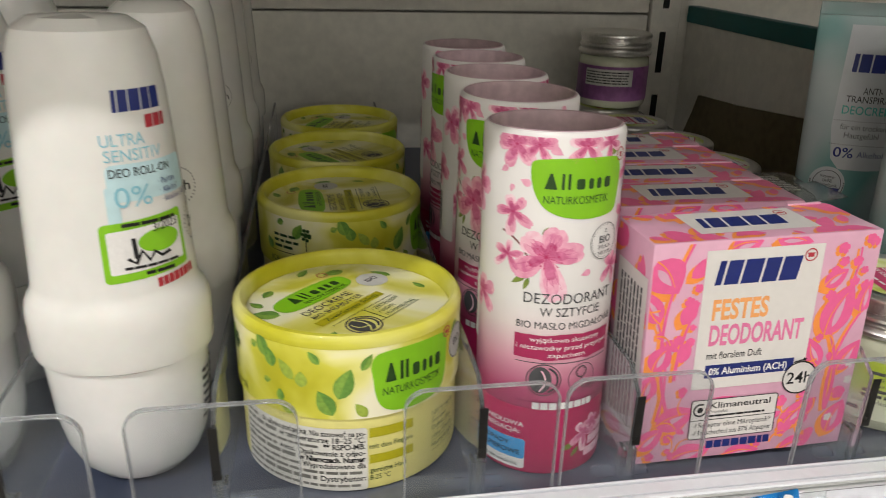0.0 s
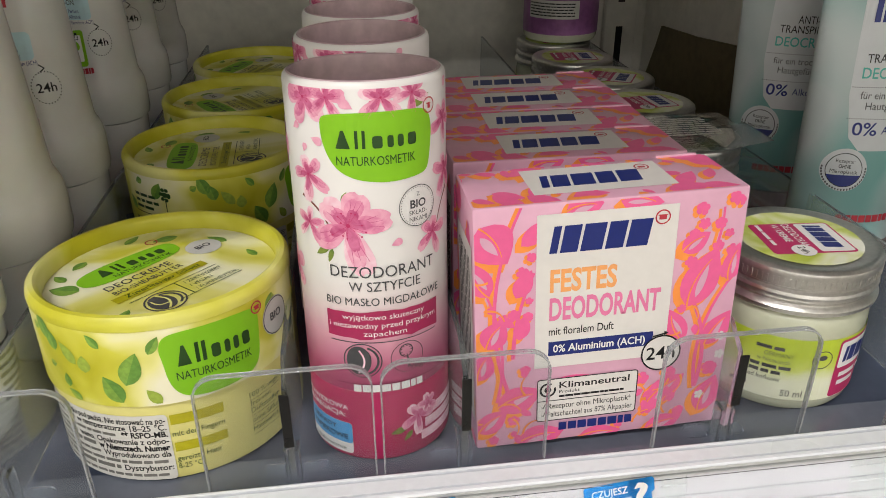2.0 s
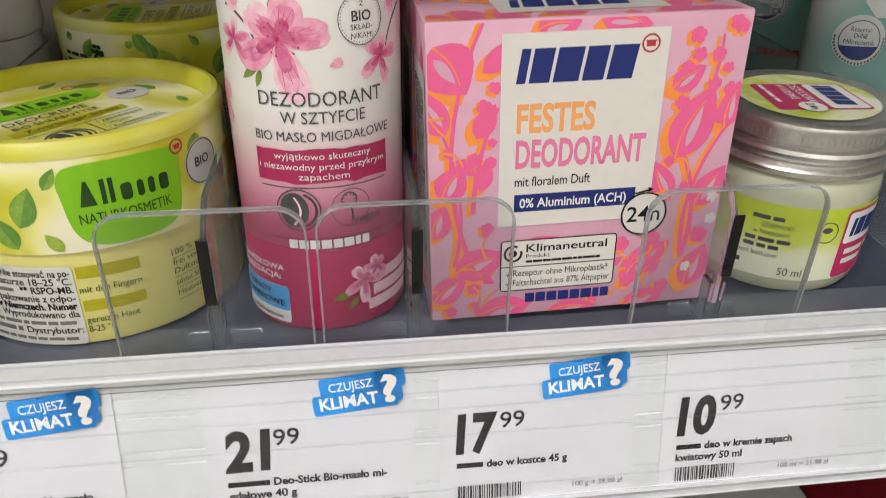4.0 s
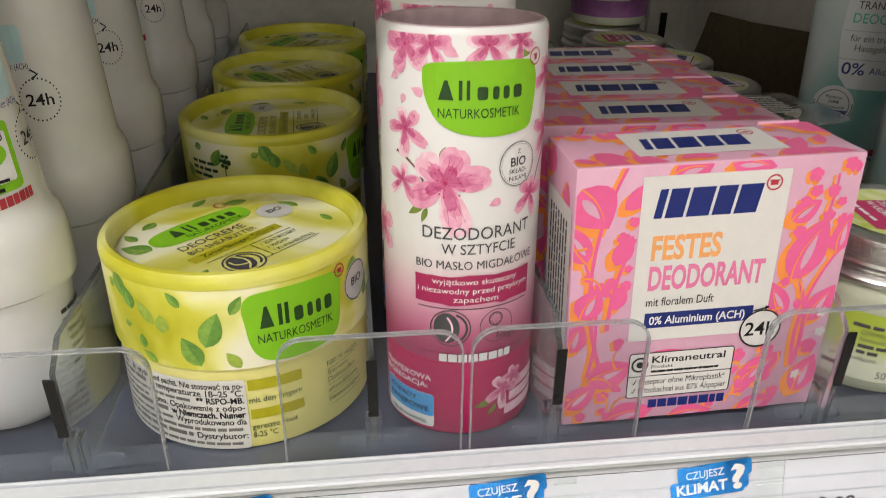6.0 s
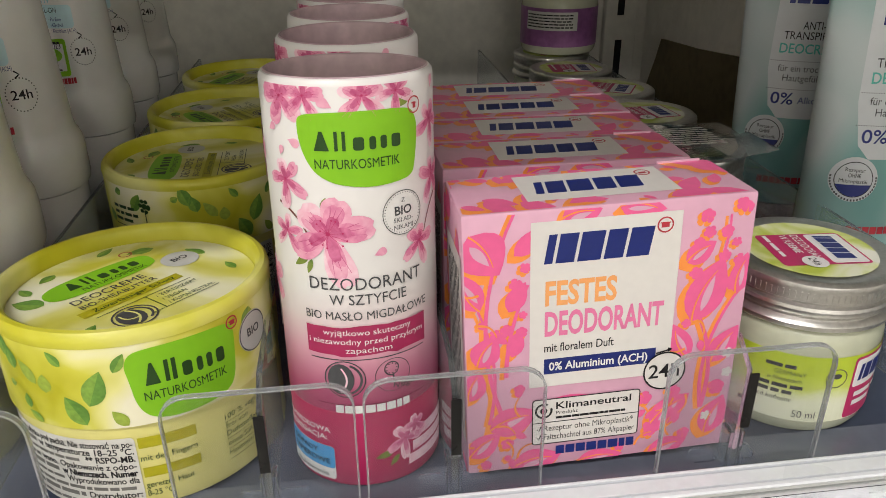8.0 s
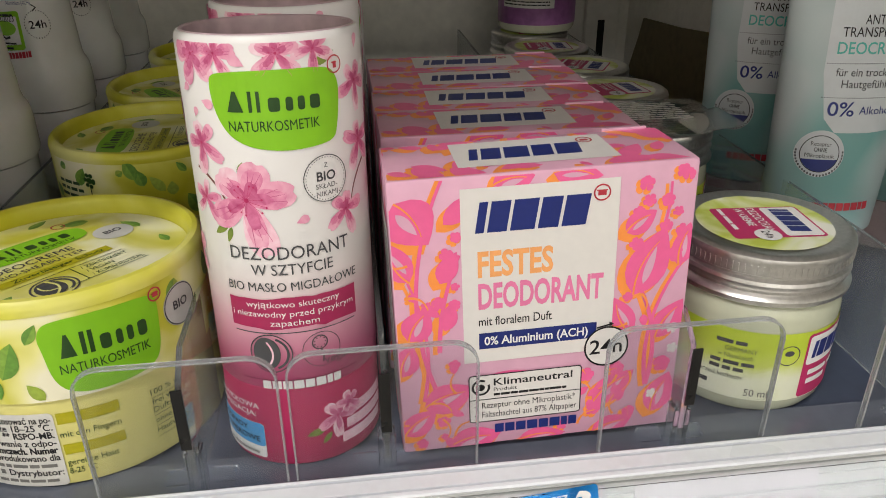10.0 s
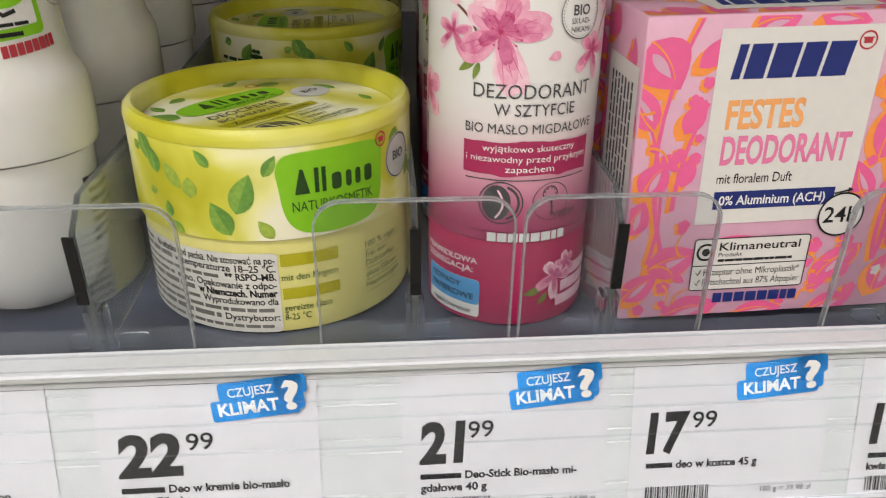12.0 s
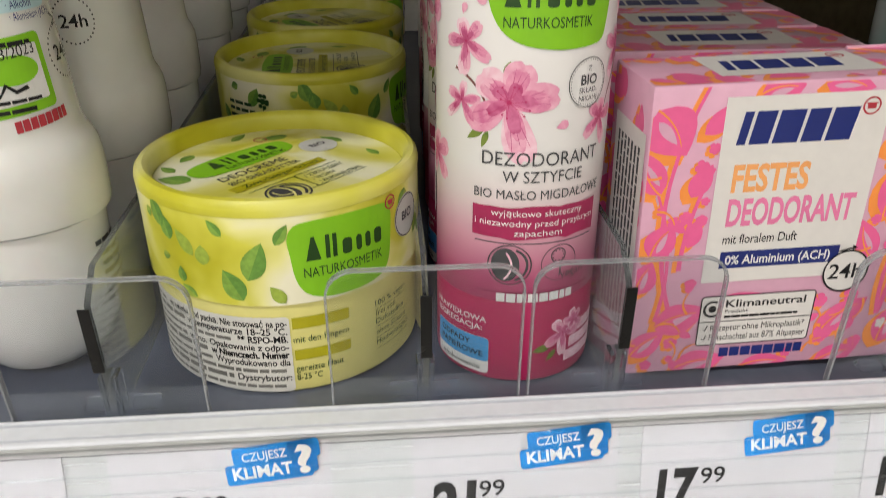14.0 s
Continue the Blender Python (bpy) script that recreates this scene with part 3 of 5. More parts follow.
# ---- price labels ----
def price_label(x, width, big, cents, lines, unit, date_seed, sticker=True, code=0):
    lab = thing("price_label", "white paper price label in the grey rail" + (" with a blue sticker" if sticker else ""), "price label", "price labels in the rail")
    where = flat(RAIL_O + Vector((x, 0, 0)), (1, 0, 0), RAIL_U)
    card = bmesh.new()
    lo, hi, th = -0.0392, 0.0005, 0.00025
    c = [where(u, v, d) for d in (0.0001, th) for u, v in ((0, lo), (width, lo), (width, hi), (0, hi))]
    vs = [card.verts.new(p) for p in c]
    for f in ((4, 5, 6, 7), (3, 2, 1, 0), (0, 1, 5, 4), (1, 2, 6, 5), (2, 3, 7, 6), (3, 0, 4, 7)):
        card.faces.new([vs[i] for i in f])
    part("card", card, M_PAPER, lab)
    k = 0.0004
    if big:
        bw = {"22": 0.0146, "21": 0.0104, "17": 0.0098, "10": 0.0098}[big]
        decal("price_digits", words(big, 0.0040, -0.0226, 0.0103, bw, bold=0.045, shear=0.06, slope=0.02), M_TEXT, lab, where, k)
        decal("price_cents", words(cents, 0.0052 + bw, -0.0166, 0.0044, 0.0061, bold=0.01, slope=0.03), M_TEXT, lab, where, k)
    for i, (skip, text, wid) in enumerate(lines):
        v = -0.0272 - 0.0032 * i
        polys = []
        if skip:
            polys += [rect(0.0042, v + 0.0001, 0.0042 + skip, v + 0.0015)]
        polys += words(text, 0.0042 + (skip + 0.0009 if skip else 0), v, 0.0021, wid, bold=0.032)
        decal("name_line", polys, M_TEXT, lab, where, k)
    rnd = random.Random(code + 7)
    u, codebars = 0.0044, []
    while u < 0.0205:
        w = rnd.choice((0.0002, 0.0003, 0.0005))
        codebars.append(rect(u, -0.0363, u + w, -0.0322))
        u += w + rnd.choice((0.0002, 0.0003, 0.0004))
    decal("barcode", codebars, M_TEXT, lab, where, k)
    decal("code_number", bars(0.0044, -0.0381, 0.008, 0.0010, code), M_GREY_TEXT, lab, where, k)
    decal("unit_price", words(unit, width - 0.0022, -0.0349, 0.0015, None, "R", bold=0.008), M_GREY_TEXT, lab, where, k)
    decal("date_line", bars(width - 0.0105, -0.0385, 0.0085, 0.0011, date_seed), M_GREY_TEXT, lab, where, k)
    if sticker:
        su, sv = width - 0.0235, -0.0100
        sw = flat(where(su, sv, 0.0003), (1, 0, 0.11), RAIL_U + Vector((-0.11, 0, 0)))
        blob = round_rect(0.0, 0.0, 0.0200, 0.0052, 0.0009)
        decal("sticker", [blob, round_rect(0.0022, 0.0048, 0.0222, 0.0094, 0.0009), round_rect(0.0150, 0.0010, 0.0212, 0.0094, 0.0009)], M_STICKER_BLUE, lab, sw, 0.00012, label="bright blue sticker")
        decal("sticker_slogan", words("CZUJESZ", 0.0043, 0.0058, 0.0022, 0.0103, bold=0.012) + words("KLIMAT", 0.0016, 0.0015, 0.0030, 0.0138, bold=0.03) + words("?", 0.0163, 0.0014, 0.0068, 0.0040, bold=0.04), M_WHITE_INK, lab, sw, 0.0003)
    return lab


price_label(-0.0700, 0.0390, "", "", [(0.010, "deo roll-on", None)], "100 ml = 27,98 zł", 3, False, 5)
price_label(-0.0212, 0.0500, "22", "99", [(0.0098, "Deo w kremie bio-masło", 0.0278), (0, "SHEA 50ml", 0.0136)], "100 ml = 45.98 zł", 1, True, 1)
price_label(0.0480, 0.0492, "21", "99", [(0.0098, "Deo-Stick Bio-masło mi-", 0.0272), (0, "gdałowe 40 g", 0.0160)], "100 g = 54.98 zł", 2, True, 2)
price_label(0.1030, 0.0492, "17", "99", [(0.0066, "deo w kostce 45 g", 0.0205)], "100 g = 39.98 zł", 3, True, 3)
price_label(0.1597, 0.0492, "10", "99", [(0.0066, "deo w kremie zapach", 0.0240), (0, "kwiatowy 50 ml", 0.0180)], "100 ml = 21.98 zł", 4, False, 4)
cover = thing("label_cover", "clear ribbed plastic cover over the price labels", "label cover")
cv = part("cover_sheet", sweep([rail_at(0.0, 0.0007), rail_at(0.0, 0.0010), rail_at(-0.0370, 0.0010), rail_at(-0.0370, 0.0007)], X0, X1), M_COVER, cover)
cv.visible_shadow = False
for v in (-0.0050, -0.0098, -0.0172, -0.0322):
    rib = part("rib", sweep([rail_at(v, 0.00101), rail_at(v - 0.0003, 0.0013), rail_at(v - 0.0006, 0.00101)], X0, X1), M_COVER, cover)
    rib.visible_shadow = False


# ---- paper-tube deodorant sticks ----
def blossom(parent, where, u, v, size, turn=0.0, squash=1.0, seed=0, lift=0.00016, step=0.0018):
    """A five-petalled blossom in soft pink washes, with its stamens."""
    rnd = random.Random(seed)
    pale, mid, rose, deep, veins, heart = [], [], [], [], [], []

    def shape(ln, wd, a):
        """A petal with a notched tip and a slightly wavering edge."""
        c, s, pts = math.cos(radians(a)), math.sin(radians(a)), []
        ph, n = rnd.uniform(0, 6), 22
        for i in range(n):
            t = 2 * math.pi * i / n
            x = ln * (0.5 - 0.5 * math.cos(t))
            y = wd / 2 * math.sin(t) * (0.62 + 0.5 * x / ln) * (1 + 0.07 * math.sin(3 * t + ph))
            if abs(i - n / 2) < 1:
                x *= 0.93
            pts.append((u + x * c - y * s, v + x * s + y * c))
        return pts

    for i in range(5):
        a = turn + 72 * i + rnd.uniform(-8, 8)
        view = 1.0 - 0.22 * math.sin(radians(a))
        ln, wd = size * view * rnd.uniform(0.86, 1.08), size * squash * rnd.uniform(0.56, 0.74)
        (pale if i % 2 else mid).append(shape(ln, wd, a))
        (mid if i % 2 else rose).append(shape(ln * 0.82, wd * 0.66, a + rnd.uniform(-9, 9)))
        rose.append(shape(ln * 0.62, wd * 0.5, a + rnd.uniform(-7, 7)))
        deep.append(shape(ln * 0.50, wd * 0.42, a + rnd.uniform(-6, 6)))
        for k in (-1, 0, 1):
            b = radians(a + 11 * k)
            r = ln * rnd.uniform(0.6, 0.85)
            veins += stroke([(u + 0.1 * r * math.cos(b), v + 0.1 * r * math.sin(b)), (u + r * math.cos(b), v + r * math.sin(b))], size * 0.03, size * 0.008)
    heart.append(disc(u, v, size * 0.05, 8))
    for i in range(11):
        a, r = radians(turn + 33 * i + rnd.uniform(-14, 14)), size * rnd.uniform(0.16, 0.46)
        heart.append(disc(u + r * math.cos(a), v + r * math.sin(a), size * 0.024, 6))
        heart += stroke([(u, v), (u + r * math.cos(a), v + r * math.sin(a))], size * 0.007)
    layered("blossom", ((pale, M_PETAL_PALE, lift), (mid, M_PETAL_MID, lift + .00003), (rose, M_PETAL_ROSE, lift + .00006), (deep, M_PETAL_DEEP, lift + .00011), (veins, M_PETAL_DEEP, lift + .00009), (heart, M_HEART, lift + .00014)), parent, where, step, clip=(-1, 0.0005, 1, 0.1066))


def deo_stick():
    s = thing("deodorant_stick", "white and pink paper-tube deodorant stick with blossom print", "deodorant", "row of paper-tube deodorant sticks")
    R = 0.0207
    part("tube", lathe([(R - 0.0001, 0.0237), (R, 0.0239), (R, 0.1062), (R - 0.0002, 0.1072), (R - 0.0007, 0.1079), (R - 0.0014, 0.1081), (R - 0.0019, 0.1077), (R - 0.0020, 0.1070)], 96), M_STICK, s, "white tube fading to pink", smooth=True)
    part("base", lathe([(0, 0.0003), (R - 0.0012, 0.0003), (R - 0.0004, 0.0006), (R - 0.0001, 0.0014), (R - 0.0001, 0.0228), (R - 0.0004, 0.0234), (R - 0.0014, 0.0236), (0, 0.0236)], 96), M_STICK_BASE, s, "raspberry-pink base of the tube", smooth=True)
    part("inner_wall", lathe([(R - 0.0009, 0.1078), (R - 0.0014, 0.1083), (R - 0.0020, 0.1080), (R - 0.0022, 0.1070), (R - 0.0022, 0.1000), (R - 0.0020, 0.0994), (R - 0.0009, 0.0994)], 96), M_STICK_INNER, s, "mauve inner wall of the tube mouth", smooth=True)
    part("top_disc", lathe([(0, 0.1010), (R - 0.0030, 0.1010), (R - 0.0026, 0.1008), (R - 0.0026, 0.0994), (0, 0.0994)], 64), M_STICK_RIM, s, "sunk paper top disc")
    decal("top_label", [disc(0.0, 0.007, 0.0125, 24, 0.0075)], M_LIME, s, flat((0, 0, 0.1010), (1, 0, 0), (0, 1, 0)), 0.0001)
    w = round_map(R, 0.0)
    deg = R * math.pi / 180
    st = 0.0018
    bag = {k: [] for k in ("deep", "leaf")}
    blossom(s, w, -18 * deg, 0.0728, 0.0112, 75, 1.0, 1)
    blossom(s, w, -47 * deg, 0.0850, 0.0062, 40, 0.9, 2)
    blossom(s, w, -50 * deg, 0.0722, 0.0055, 10, 0.8, 3)
    blossom(s, w, -46 * deg, 0.1042, 0.0070, 250, 1.0, 4)
    blossom(s, w, -28 * deg, 0.1046, 0.0058, 230, 0.9, 14)
    blossom(s, w, 8 * deg, 0.1045, 0.0060, 90, 1.0, 5)
    blossom(s, w, 30 * deg, 0.1050, 0.0052, 120, 0.9, 6)
    blossom(s, w, 63 * deg, 0.0966, 0.0064, 60, 0.9, 7)
    blossom(s, w, 64 * deg, 0.0830, 0.0066, 20, 0.9, 8)
    blossom(s, w, 46 * deg, 0.0680, 0.0062, 220, 0.9, 9)
    blossom(s, w, -95 * deg, 0.0900, 0.0085, 0, 1.0, 10)
    blossom(s, w, -120 * deg, 0.0700, 0.0085, 50, 1.0, 11)
    blossom(s, w, -80 * deg, 0.0580, 0.0070, 20, 1.0, 12)
    blossom(s, w, 110 * deg, 0.0780, 0.0085, 20, 1.0, 13)
    for a, z, ln, an in ((2, 0.0715, 0.0042, 40), (-42, 0.0945, 0.0036, -20), (-10, 0.1020, 0.0040, 150), (11, 0.0670, 0.0034, 20), (-50, 0.0905, 0.0026, 70), (66, 0.1035, 0.0034, 80), (-60, 0.0960, 0.003, 30)):
        bag["deep"].append(petal(a * deg, z, ln, ln * 0.62, an))
    twigs = [stroke(bend(-56 * deg, 0.0790, -30 * deg, 0.0690, 0.15), 0.0007, 0.0004),
             stroke(bend(70 * deg, 0.0780, 52 * deg, 0.0690, -0.1), 0.0006, 0.0003)]
    for q in twigs:
        decal("twig_print", q, M_TWIG, s, w, 0.00010, st)
    for a, z, ln, an in ((-33, 0.0668, 0.0055, 215), (-31, 0.0660, 0.0042, 250), (30, 0.1015, 0.0060, 25), (24, 0.1010, 0.0042, -30), (-22, 0.0790, 0.0030, 60)):
        bag["leaf"].append(leaf(a * deg, z, ln, ln * 0.36, an))
    for q in bag["leaf"]:
        decal("young_leaf", [q], M_OLIVE, s, w, 0.00013, st)
    for q in bag["deep"]:
        decal("loose_petal", [q], M_PETAL_MID, s, w, 0.00022, st)
    # lime brand field
    field = [(-32.5, .1003), (-20, .1009), (0, .1012), (25, .1012), (38, .1008), (43, .0998), (46.5, .097), (46, .093), (44, .0885), (41.5, .0850), (30, .0842), (12, .0838), (0, .0842), (-10, .0848), (-19, .0862), (-25, .0880), (-30, .0910), (-33, .0945), (-33.8, .098)]
    decal("brand_field", [softened([(a * deg, z) for a, z in field])], M_LIME, s, w, 0.00028, st, label="lime green brand field")
    brand(marks(-24 * deg, 0.0925, 57 * deg, 0.0044, 7, 0, 3, [1.3, .3, .55, .95, .6, .6, .9], "pqqcccc"), M_GREEN_TEXT, s, w, 0.0004, st)
    decal("brand_line", words("NATURKOSMETIK", -23 * deg, 0.0884, 0.0023, 54 * deg), M_GREEN_TEXT, s, w, 0.0004, st)
    # round seals
    decal("seal", [disc(32.5 * deg, 0.0764, 0.0056)], M_WHITE_INK, s, w, 0.00030, st)
    decal("seal_ring", ring(32.5 * deg, 0.0764, 0.0055, 0.0002) + dots(32.5 * deg, 0.0764, 0.0049, 0.00013, 44), M_GREY_TEXT, s, w, 0.0004, st)
    decal("seal_text", words("Z", 32.5 * deg, 0.0790, 0.0011, None, "C") + words("BIO", 32.5 * deg, 0.0760, 0.0022, None, "C", bold=0.02) + words("SKŁAD-", 32.5 * deg, 0.0742, 0.0012, None, "C") + words("NIKAMI", 32.5 * deg, 0.0724, 0.0012, None, "C"), M_GREY_TEXT, s, w, 0.0004, st)
    decal("house_mark", ring(44 * deg, 0.1011, 0.0020, 0.0003, 20) + [rect(43 * deg, 0.1003, 45.5 * deg, 0.1017), rect(42 * deg, 0.1013, 46 * deg, 0.1016)], M_RED, s, w, 0.0004, st)
    # product name
    decal("product_name", words("DEZODORANT", -34 * deg, 0.0585, 0.0033, 79.5 * deg) + words("W SZTYFCIE", -20.5 * deg, 0.0546, 0.0028, 53 * deg) + words("BIO MASŁO MIGDAŁOWE", -39 * deg, 0.0505, 0.0023, 90 * deg), M_GREY_TEXT, s, w, 0.0003, st)
    band, n = [], 14
    rnd = random.Random(4)
    up = [(-40 + 89 * i / n, 0.0486 + rnd.uniform(-.0003, .0003)) for i in range(n + 1)]
    lo = [(-40 + 89 * i / n, 0.0405 + rnd.uniform(-.0004, .0004)) for i in range(n + 1)]
    decal("claim_band", [[(a * deg, z) for a, z in lo + up[::-1]]], M_MAGENTA, s, w, 0.00028, st, label="raspberry claim band")
    decal("claim", words("wyjątkowo skuteczny", 4 * deg, 0.0463, 0.0016, 62 * deg, "C") + words("i niezawodny przed przykrym", 4 * deg, 0.0438, 0.0016, 84 * deg, "C") + words("zapachem", 4 * deg, 0.0414, 0.0016, 32 * deg, "C"), M_WHITE_INK, s, w, 0.0004, st)
    decal("claim_line", [rect(-38 * deg, 0.0393, 47 * deg, 0.03955)], M_GREY_TEXT, s, w, 0.0003, st)
    decal("lower_line", [rect(-36 * deg, 0.0262, 47 * deg, 0.02642)], M_PINK_LINE, s, w, 0.0003, st)
    cu = -14 * deg
    decal("face_seal", ring(cu, 0.0338, 0.0053, 0.0003) + [disc(cu - 0.0010, 0.0338, 0.0034, 20, 0.0044)] + ring(cu, 0.0338, 0.0045, 0.0006, 20, -70, 70), M_GREY_TEXT, s, w, 0.0003, st)
    decal("face_seal_curve", stroke(bend(cu - 0.0008, 0.0370, cu - 0.0012, 0.0300, 0.22), 0.0005), M_PETAL_PALE, s, w, 0.0004, st)
    cu = 20 * deg
    decal("flower_seal", ring(cu, 0.0338, 0.0048, 0.00018) + ring(cu - 0.0004, 0.0358, 0.0020, 0.0003, 20) + dots(cu - 0.0004, 0.0358, 0.0014, 0.0002, 9) + stroke(bend(cu - 0.0002, 0.0340, cu, 0.0302, 0.1), 0.0004) + words("vegan", cu + 0.0004, 0.0296, 0.0022, 0.0072), M_GREY_TEXT, s, w, 0.0003, st)
    brand(marks(-22 * deg, 0.0238, 54 * deg, 0.0023, 8, 0, 5, None, "bbbbbbbb"), M_WHITE_INK, s, w, 0.0003, st)
    # base prints
    wb = round_map(R - 0.0001)
    decal("base_text", words("PRAWIDŁOWA", -77 * deg, 0.0170, 0.0016, 49 * deg, bold=0.015) + words("SEGREGACJA:", -77 * deg, 0.0146, 0.0016, 46 * deg, bold=0.015), M_WHITE_INK, s, wb, 0.0003, st)
    decal("sort_field", [round_rect(-76 * deg, 0.0020, -26 * deg, 0.0125, 0.001)], M_WHITE_INK, s, wb, 0.0002, st)
    decal("sort_field", [round_rect(-76 * deg, 0.0055, -26 * deg, 0.0125, 0.001)], M_SKY, s, wb, 0.0003, st, label="sky blue sorting mark")
    decal("sort_text", words("ODPADY", -70 * deg, 0.0097, 0.0016, 30 * deg, bold=0.015) + words("PAPIEROWE", -70 * deg, 0.0069, 0.0017, 40 * deg, bold=0.015) + words("opakowanie", -68 * deg, 0.0030, 0.0015, 36 * deg), M_TEXT, s, wb, 0.0004, st)
    decal("claim_strip", [rect(38 * deg, 0.0120, 78 * deg, 0.0150)], M_PETAL_PALE, s, wb, 0.0002, st)
    decal("claim_strip", [rect(34 * deg, 0.0082, 78 * deg, 0.0112)], M_PETAL_PALE, s, wb, 0.0002, st)
    decal("claim_strip", [rect(30 * deg, 0.0044, 74 * deg, 0.0074)], M_PETAL_PALE, s, wb, 0.0002, st)
    for a_, z_, l_, t_ in ((18, 0.0105, 0.0052, 195), (22, 0.0090, 0.0040, 230)):
        decal("young_leaf", [leaf(a_ * deg, z_, l_, l_ * 0.4, t_)], M_OLIVE, s, wb, 0.00022, st)
    blossom(s, wb, 27 * deg, 0.0135, 0.0056, 60, 1, 21, 0.00024)
    blossom(s, wb, 37 * deg, 0.0165, 0.0040, 30, 1, 22, 0.00034)
    # barcode patch on the far side of the tube
    rnd = random.Random(8)
    decal("code_patch", [round_rect(-150 * deg, 0.040, -88 * deg, 0.062, 0.001)], M_WHITE_INK, s, w, 0.0003, st)
    decal("barcode", [rect(-146 * deg, 0.042 + 0.0004 * i, -112 * deg, 0.042 + 0.0004 * i + rnd.choice((0.0001, 0.0002, 0.0003))) for i in range(45)], M_TEXT, s, w, 0.0004, st)
    return s


stick = deo_stick()
STICKS = [(0.0775, 0.2215, 0), (0.0785, 0.2690, -38), (0.0797, 0.3108, 30), (0.0815, 0.3527, -70), (0.0825, 0.3947, 12)]
stick.matrix_world = pose(STICKS[0][0], STICKS[0][1] - 0.0026, Z0, -3.2)
for x, y, a in STICKS[1:]:
    copy_thing(stick, pose(x, y, Z0, 0, 0, a))


# ---- lime paper tins ----
def deo_tin():
    t = thing("cream_tin", "round lime-yellow paper tin of deodorant cream with leaf print", "tin", "row of paper cream tins")
    R = 0.0360
    part("body", lathe([(0, 0.0003), (R - 0.0022, 0.0003), (R - 0.0012, 0.0007), (R - 0.0010, 0.0016), (R - 0.0010, 0.0256), (0, 0.0256)], 96), M_TIN_BASE, t, "pale lime lower body", smooth=True)
    part("lid", lathe([(R - 0.0010, 0.0259), (R, 0.0262), (R, 0.0480), (R - 0.0004, 0.0492), (R - 0.0018, 0.0500), (R - 0.0018, 0.0480), (R - 0.0035, 0.0470), (0, 0.0468)], 96), M_TIN, t, "lime watercolour lid", smooth=True)
    part("rim", lathe([(R - 0.0012, 0.0484), (R + 0.0001, 0.0488), (R + 0.0002, 0.0502), (R - 0.0001, 0.0515), (R - 0.0010, 0.0525), (R - 0.0022, 0.0527), (R - 0.0031, 0.0521), (R - 0.0036, 0.0510), (R - 0.0036, 0.0472), (R - 0.0016, 0.0475), (R - 0.0012, 0.0484)], 96), M_TIN_RIM, t, "rounded yellow rim", smooth=True)
    w, deg, st = round_map(R), R * math.pi / 180, 0.0025
    wb = round_map(R - 0.0010)
    # side leaves
    for a, z, ln, wd, an in ((-8, .0330, .0105, .0058, 68), (-10.5, .0276, .0090, .0056, 118), (-44, .0430, .0082, .0048, 110), (-40, .0405, .0064, .0044, 105), (-29, .0380, .0075, .0036, 128), (-25, .0360, .0052, .0040, 90), (-16, .0440, .0050, .0026, 130), (3, .0420, .0058, .0028, 58), (-36, .0300, .0042, .0028, 95), (-30, .0268, .0050, .0026, 150), (5, .0268, .0056, .0032, 125), (-54, .0450, .0030, .0026, 30), (-46, .0355, .0028, .0022, 10),
                             (62, .0475, .0075, .0046, 250), (70, .0330, .006, .003, 60), (90, .0400, .008, .005, 100), (-80, .0400, .008, .0045, 60), (-100, .0330, .006, .004, 120), (120, .0340, .008, .005, 60), (150, .0420, .007, .004, 110), (-130, .0400, .008, .005, 80), (-160, .0330, .006, .0035, 30), (-88, .0470, .004, .003, 200)):
        lit, dim = ((M_LEAF_A, M_LEAF_B), (M_LEAF_B, M_LEAF_A), (M_LEAF_C, M_LEAF_A), (M_LEAF_C, M_LEAF_C))[int(abs(a) * 3) % 4 if ln < 0.008 else int(abs(a)) % 2]
        layered("printed_leaf", (([leaf(a * deg, z, ln, wd, an, 1)], lit, 0.00012), ([leaf(a * deg, z, ln, wd, an, -1)], dim, 0.00012)), t, w, st)
    field = [(8, .0395), (7, .0430), (9, .0462), (14, .0472), (28, .0474), (42, .0472), (49, .0466), (51.5, .0445), (51, .0390), (50, .0320), (47, .0285), (40, .0272), (28, .0268), (18, .0272), (12, .0290), (9, .0330)]
    decal("brand_field", [softened([(a * deg, z) for a, z in field])], M_LIME, t, w, 0.0002, st, label="lime green brand field")
    brand(marks(13 * deg, 0.0372, 33 * deg, 0.0060, 7, 0, 3, [1.3, .3, .55, .95, .6, .6, .9], "pqqcccc"), M_GREEN_TEXT, t, w, 0.0003, st)
    decal("brand_line", words("NATURKOSMETIK", 12.5 * deg, 0.0330, 0.0026, 33 * deg), M_GREEN_TEXT, t, w, 0.0003, st)
    decal("house_mark", ring(51 * deg, 0.0462, 0.0019, 0.0004, 20) + [rect(50 * deg, 0.0455, 52.5 * deg, 0.0468), rect(49.5 * deg, 0.0463, 52.8 * deg, 0.0466)], M_RED, t, w, 0.0003, st)
    decal("seal_field", [disc(63 * deg, 0.0400, 0.0058)], M_GREY_PACK, t, w, 0.0002, st, label="silver round badge")
    decal("seal", ring(63 * deg, 0.0400, 0.0056, 0.0003), M_GREY_TEXT, t, w, 0.0003, st)
    decal("seal_text", words("BIO", 63 * deg, 0.0392, 0.0024, None, "C", bold=0.02), M_GREY_TEXT, t, w, 0.0003, st)
    decal("side_text", words("Klimaneutral", -101 * deg, 0.0280, 0.0028, 40 * deg), M_GREEN_TEXT, t, w, 0.0003, st)
